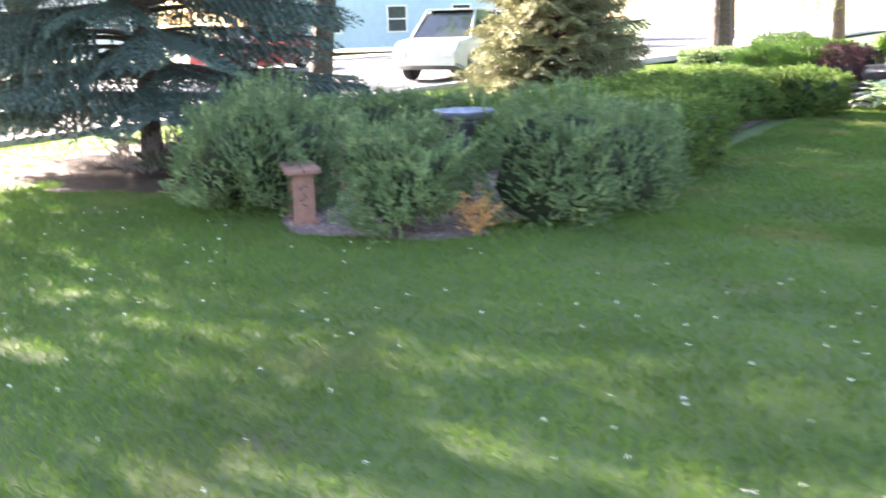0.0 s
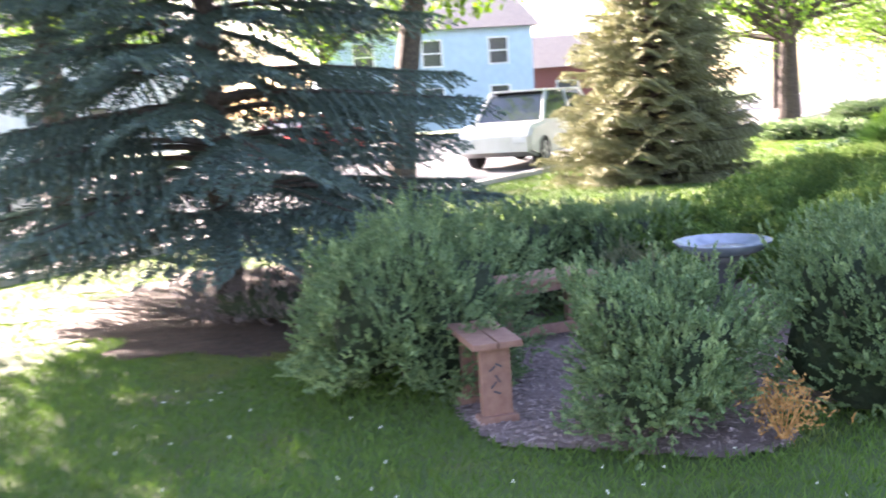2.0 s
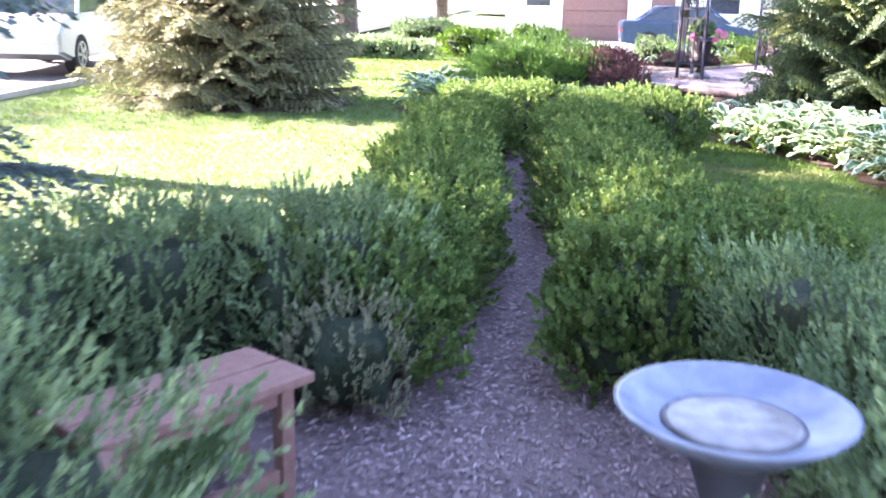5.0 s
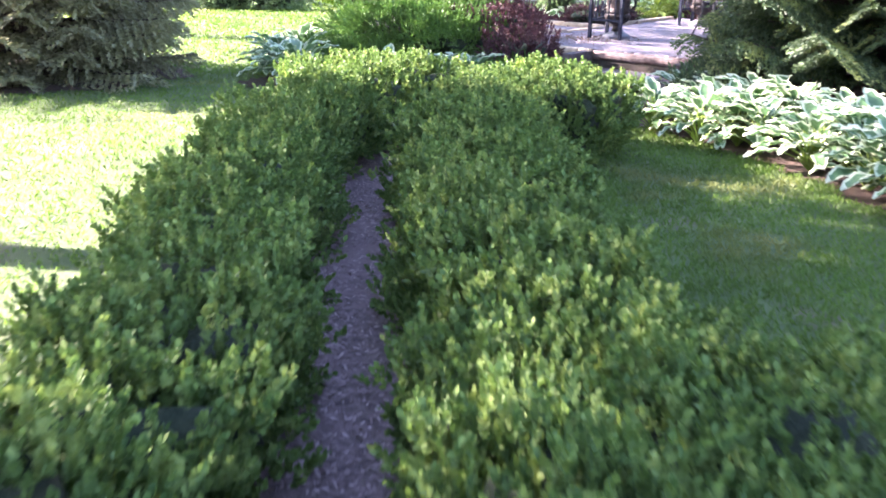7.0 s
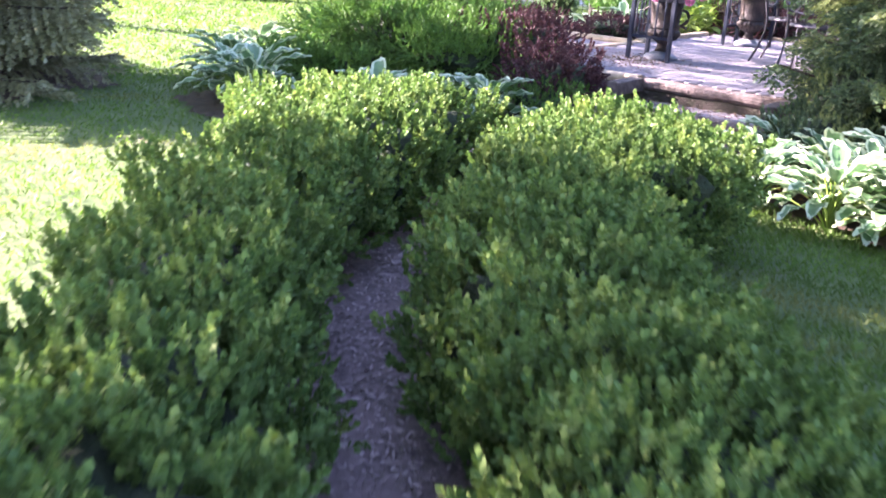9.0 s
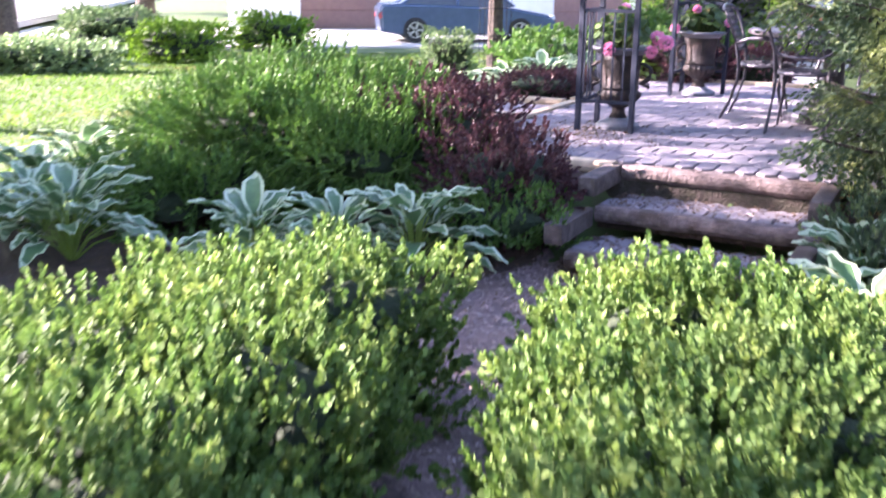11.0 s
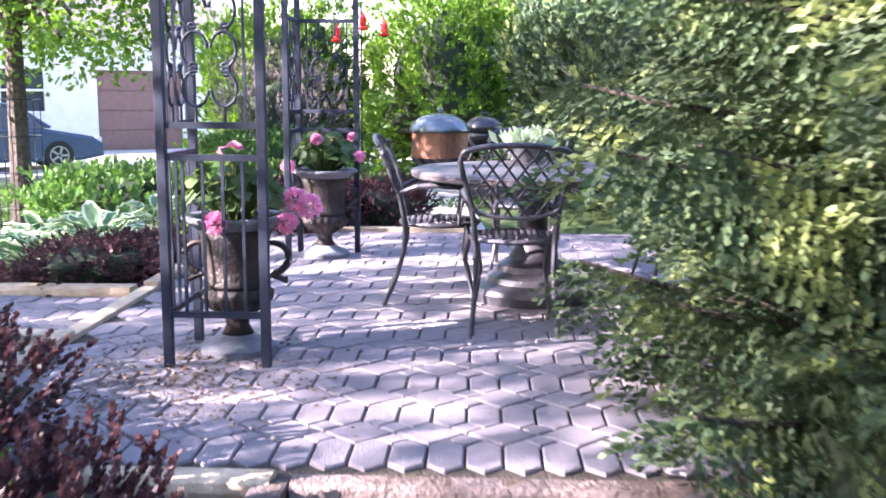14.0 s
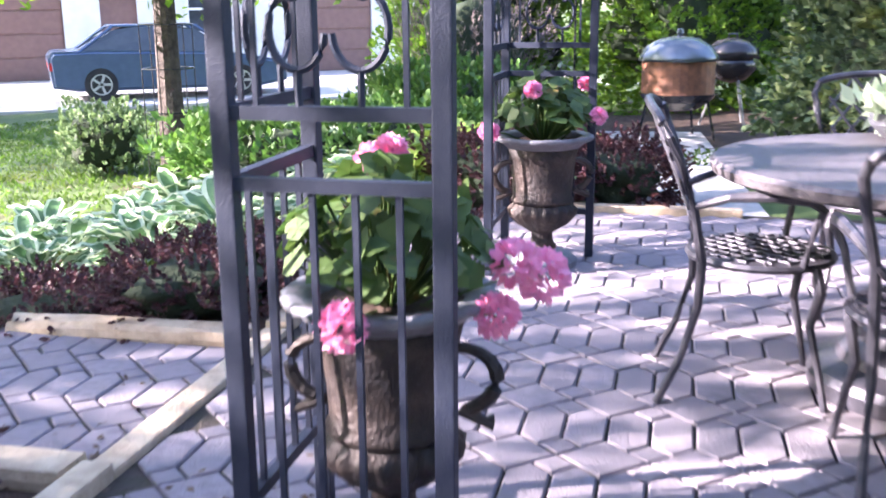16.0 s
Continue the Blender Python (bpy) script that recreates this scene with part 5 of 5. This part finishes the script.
# ---- shrubs farther off ----
shrub("round_shrub", on_ground(-0.85, 29.6), (0.40, 0.40, 0.66), 81, "yew", 260, "round dark green shrub on the lawn", leaf=(0.05, 0.025))
FAR = [(-7.6, 30.6, 1.3, 0.7, 0.45, "yew"), (-5.4, 33.5, 0.8, 0.6, 0.7, "leaf"), (-3.6, 38.5, 0.9, 0.6, 0.7, "leaf"), (-7.0, 36.0, 0.9, 0.8, 0.9, "yew"),
       (1.0, 26.6, 1.5, 0.8, 0.55, "juniper"), (2.3, 27.8, 0.9, 0.7, 0.65, "juniper"),
       (5.9, 29.0, 1.1, 0.9, 2.4, "leaf"), (7.6, 29.4, 1.2, 1.0, 2.8, "box"), (9.4, 29.2, 1.3, 1.0, 3.0, "juniper"), (4.4, 31.5, 1.3, 1.0, 2.7, "leaf"), (11.5, 28.0, 1.3, 1.2, 3.2, "leaf"),
       (4.85, 24.0, 1.2, 1.1, 2.0, "hemlock"), (5.6, 22.5, 1.4, 1.3, 2.4, "hemlock"), (3.6, 19.0, 1.0, 1.0, 1.6, "yew"), (5.5, 19.0, 1.6, 1.6, 3.0, "hemlock"), (3.5, 16.0, 1.3, 1.3, 2.0, "yew"), (4.0, 12.5, 1.3, 1.5, 1.8, "yew")]
for i, (x, y, rx, ry, h, mt) in enumerate(FAR):
    shrub("garden_shrub", on_ground(x, y), (rx, ry, h), 90 + i, mt, 220 if y > 26 else 300, "full leafy green garden shrub", leaf=(0.075, 0.045), per=7, stem=0.10, up=0.4, spread=0.9, amp=0.15)
shrub("bare_shrub", on_ground(3.0, 28.9), (0.8, 0.7, 1.7), 99, "brown_bush", 200, "grey-brown twiggy shrub behind the fire pit", leaf=(0.06, 0.008), per=8, stem=0.12, shrink=0.6)
shrub("bare_shrub", pose(-6.6, 8.0, 0.0), (0.9, 0.4, 0.35), 100, "brown_bush", 200, "low brown twigs under the spruce", leaf=(0.05, 0.012), per=8, stem=0.08, shrink=0.6)

# ---- grass blades ----
def blades(name, x0, x1, y0, y1, n, h, w, material, label, keep=None):
    x, y = rng.uniform(x0, x1, n), rng.uniform(y0, y1, n)
    if keep is not None:
        k = keep(x, y)
        x, y = x[k], y[k]
    n = len(x)
    P = np.stack([x, y, ground_z(x, y) - 0.003], 1)
    D = np.stack([rng.normal(size=n) * 0.65, rng.normal(size=n) * 0.65, np.ones(n)], 1)
    N = unit(np.stack([rng.normal(size=n), rng.normal(size=n), 0.3 * np.ones(n)], 1))
    patch = 0.75 + 0.5 * (0.5 + 0.5 * np.sin(x * 1.9 + 1.3 * np.sin(y * 1.1)) * np.cos(y * 2.3 + x))
    return place_mesh(name, leaf_mesh(name, P, D, N, h * rng.uniform(0.6, 1.3, n) * patch, w), material, None, label, "stuff")


def lawn(x, y):
    return ~(in_mulch(x, y) | in_bed(x, y)) & (x > -10.9)


blades("grass", -7.5, 2.5, 1.2, 8.0, 170000, 0.055, 0.007, "grass", "short green grass blades with clover", lawn)
blades("grass", -10.8, -4.4, 6.5, 21, 75000, 0.042, 0.010, "grass", "short sunlit grass blades", lawn)
blades("grass", -2.2, 1.2, 7.5, 18, 90000, 0.05, 0.009, "grass", "short shaded grass blades", lawn)
blades("grass", -10.8, 4, 20, 37, 90000, 0.055, 0.020, "grass", "short grass blades of the far lawn", lambda x, y: lawn(x, y) & ~((np.hypot(x - 1, y - 21.5) < 4.2)))
n = 200
x, y = rng.uniform(-6, 2, n), rng.uniform(1.5, 6.5, n)
P = np.repeat(np.stack([x, y, ground_z(x, y) + 0.045], 1), 6, 0)
d = unit(rng.normal(size=(6 * n, 3)))
place_mesh("clover", leaf_mesh("clover", P, d, unit(rng.normal(size=d.shape)), 0.011, 0.008), "clover", None, "small white clover flowers in the lawn", "stuff")

# ---- mulch chips, litter ----


chips("wood_chips", -5.4, -1.2, 5.4, 18.9, 90000, 0.032, 0.012, "chip", "loose shredded wood chips", in_mulch, 0.018)
chips("leaf_litter", -6, 2, 13, 26, 26000, 0.03, 0.014, "debris", "dry litter on the planting beds", lambda x, y: in_bed(x, y), 0.014)
q = [pl(1.0 + rng.normal() * 0.32, -0.72 + rng.normal() * 0.30, PATIO + 0.004 + rng.uniform(0, 0.01)) for _ in range(900)]
P = np.array([v[:] for v in q])
place_mesh("leaf_litter", leaf_mesh("leaf_litter", P, rng.normal(size=P.shape) * np.array([1, 1, 0.2]), unit(rng.normal(size=P.shape) * 0.4 + np.array([0, 0, 1])), 0.03, 0.014), "debris", None, "brown litter round the urn's foot", "stuff")

P = np.array([pl(a0 + rng.uniform(0, 0.36), rng.uniform(0.0, 1.1) ** (0.7 if a0 < -0.6 else 1.3), z_ + rng.uniform(0, 0.008))[:] for a0, z_ in ((-0.89, 0.140), (-0.42, 0.295)) for _ in range(420)])
place_mesh("leaf_litter", leaf_mesh("leaf_litter", P, rng.normal(size=P.shape) * np.array([1, 1, 0.2]), unit(rng.normal(size=P.shape) * 0.4 + np.array([0, 0, 1])), 0.026, 0.014), "debris", None, "brown litter and soil on the step treads", "stuff")

# ---- pavers ----
PW, PS, PM = 0.122, 0.085, 0.114  # width of a six-sided paver, half its straight side, rise of a shoulder over one width
PR = 2 * (PS + PM)
SHAPES = {
    "hex": [(0, PS + PM / 2), (PW / 2, PS), (PW / 2, -PS), (0, -PS - PM / 2), (-PW / 2, -PS), (-PW / 2, PS)],
    "big": [(0, PM), (PW, 0), (0, -PM), (-PW, 0)],
    "small": [(0, PM / 2), (PW / 2, 0), (0, -PM / 2), (-PW / 2, 0)],
}


def paver_shape(outline, gap=0.0045, t=0.035):
    """A flat stone with a worn edge, drawn in from its outline by half a joint."""
    n = len(outline)
    cx = [Vector(p) for p in outline]

    def inset(d):
        out = []
        for i in range(n):
            e0, e1 = (cx[i] - cx[i - 1]).normalized(), (cx[(i + 1) % n] - cx[i]).normalized()
            n0, n1 = Vector((e0.y, -e0.x)), Vector((e1.y, -e1.x))
            m = (n0 + n1) / (1 + n0.dot(n1))
            out.append(cx[i] + m * d)
        return out

    a, b = inset(gap), inset(gap + 0.005)
    V = [(p.x, p.y, -t) for p in a] + [(p.x, p.y, -0.005) for p in a] + [(p.x, p.y, 0) for p in b]
    F = [tuple(range(3 * n - 1, 2 * n - 1, -1))]
    for k in range(n):
        j = (k + 1) % n
        F += [(k, k + n, j + n, j), (k + n, k + 2 * n, j + 2 * n, j + n)]
    return V, F


STONES = {k: paver_shape(v) for k, v in SHAPES.items()}
STONE_MESH = {}
for k, (V, F) in STONES.items():
    me = bpy.data.meshes.new("paver")
    me.from_pydata(V, [], F)
    me.update()
    me.materials.append(M["paver"])
    STONE_MESH[k] = me


def paver_grid(a0, a1, b0, b1):
    """Rows of six-sided pavers with large and small diamonds between the rows: shape, forward, to the right."""
    out = []
    for r in range(-1, int((a1 - a0) / PR) + 2):
        ac = a0 + 0.02 + PS + PM / 2 + r * PR
        for c in range(-1, int((b1 - b0) / PW) + 2):
            bc = b0 + PW * (c + 0.5)
            out.append(("hex", ac, bc))
            bv, av = bc + PW / 2, ac + PS + PM
            if c % 2:
                out.append(("big", av, bv))
            else:
                out += [("small", av - PM / 2, bv), ("small", av + PM / 2, bv)]
    return [(k, a, b) for k, a, b in out if a0 + 0.03 < a < a1 - 0.03 and b0 + 0.03 < b < b1 - 0.03]


def joined(name, places, label, parent=None):
    V, F, k = [], [], 0
    for shape, mm in places:
        V += [(mm @ Vector(v))[:] for v in STONES[shape][0]]
        F += [tuple(i + k for i in f) for f in STONES[shape][1]]
        k = len(V)
    me = bpy.data.meshes.new(name)
    me.from_pydata(V, [], F)
    me.update()
    return place_mesh(name, me, "paver_i", parent, label, "stuff")


near, rest = [], []
for shape, a_, b_ in paver_grid(0.07, 5.36, -1.36, 3.62):
    mm = plm(a_, b_, PATIO + rng.uniform(-0.002, 0.002), rng.uniform(-0.7, 0.7)) @ pose(0, 0, 0, rng.uniform(-0.5, 0.5), rng.uniform(-0.5, 0.5))
    (near if a_ < 2.2 and -1.36 < b_ < 0.6 and len(near) < 300 else rest).append((shape, mm))
for shape, mm in near:
    ob = new("paver", STONE_MESH[shape])
    ob.parent = patio
    ob.matrix_basis = mm
joined("pavers", rest, "six-sided and diamond mauve-grey pavers", patio)
sw = [(k, plm(a_, b_, PATIO - 0.035 + rng.uniform(-0.003, 0.003), rng.uniform(-1, 1))) for k, a_, b_ in paver_grid(1.72, 2.74, -2.62, -1.47)]
joined("pavers", sw, "mauve-grey pavers of the side walk", bpy.data.objects["side_walk"])
for k, (a0, a1, z_) in enumerate(((-0.96, -0.50, 0.136), (-0.49, -0.03, 0.291))):
    joined("pavers", [(q, plm(a_, b_, z_ + rng.uniform(-0.004, 0.002), rng.uniform(-2, 2))) for q, a_, b_ in paver_grid(a0, a1 + 0.06, -0.06, 1.16)], "soil-dusted pavers of a step", bpy.data.objects["step_tread" if k == 0 else "step_tread.001"])
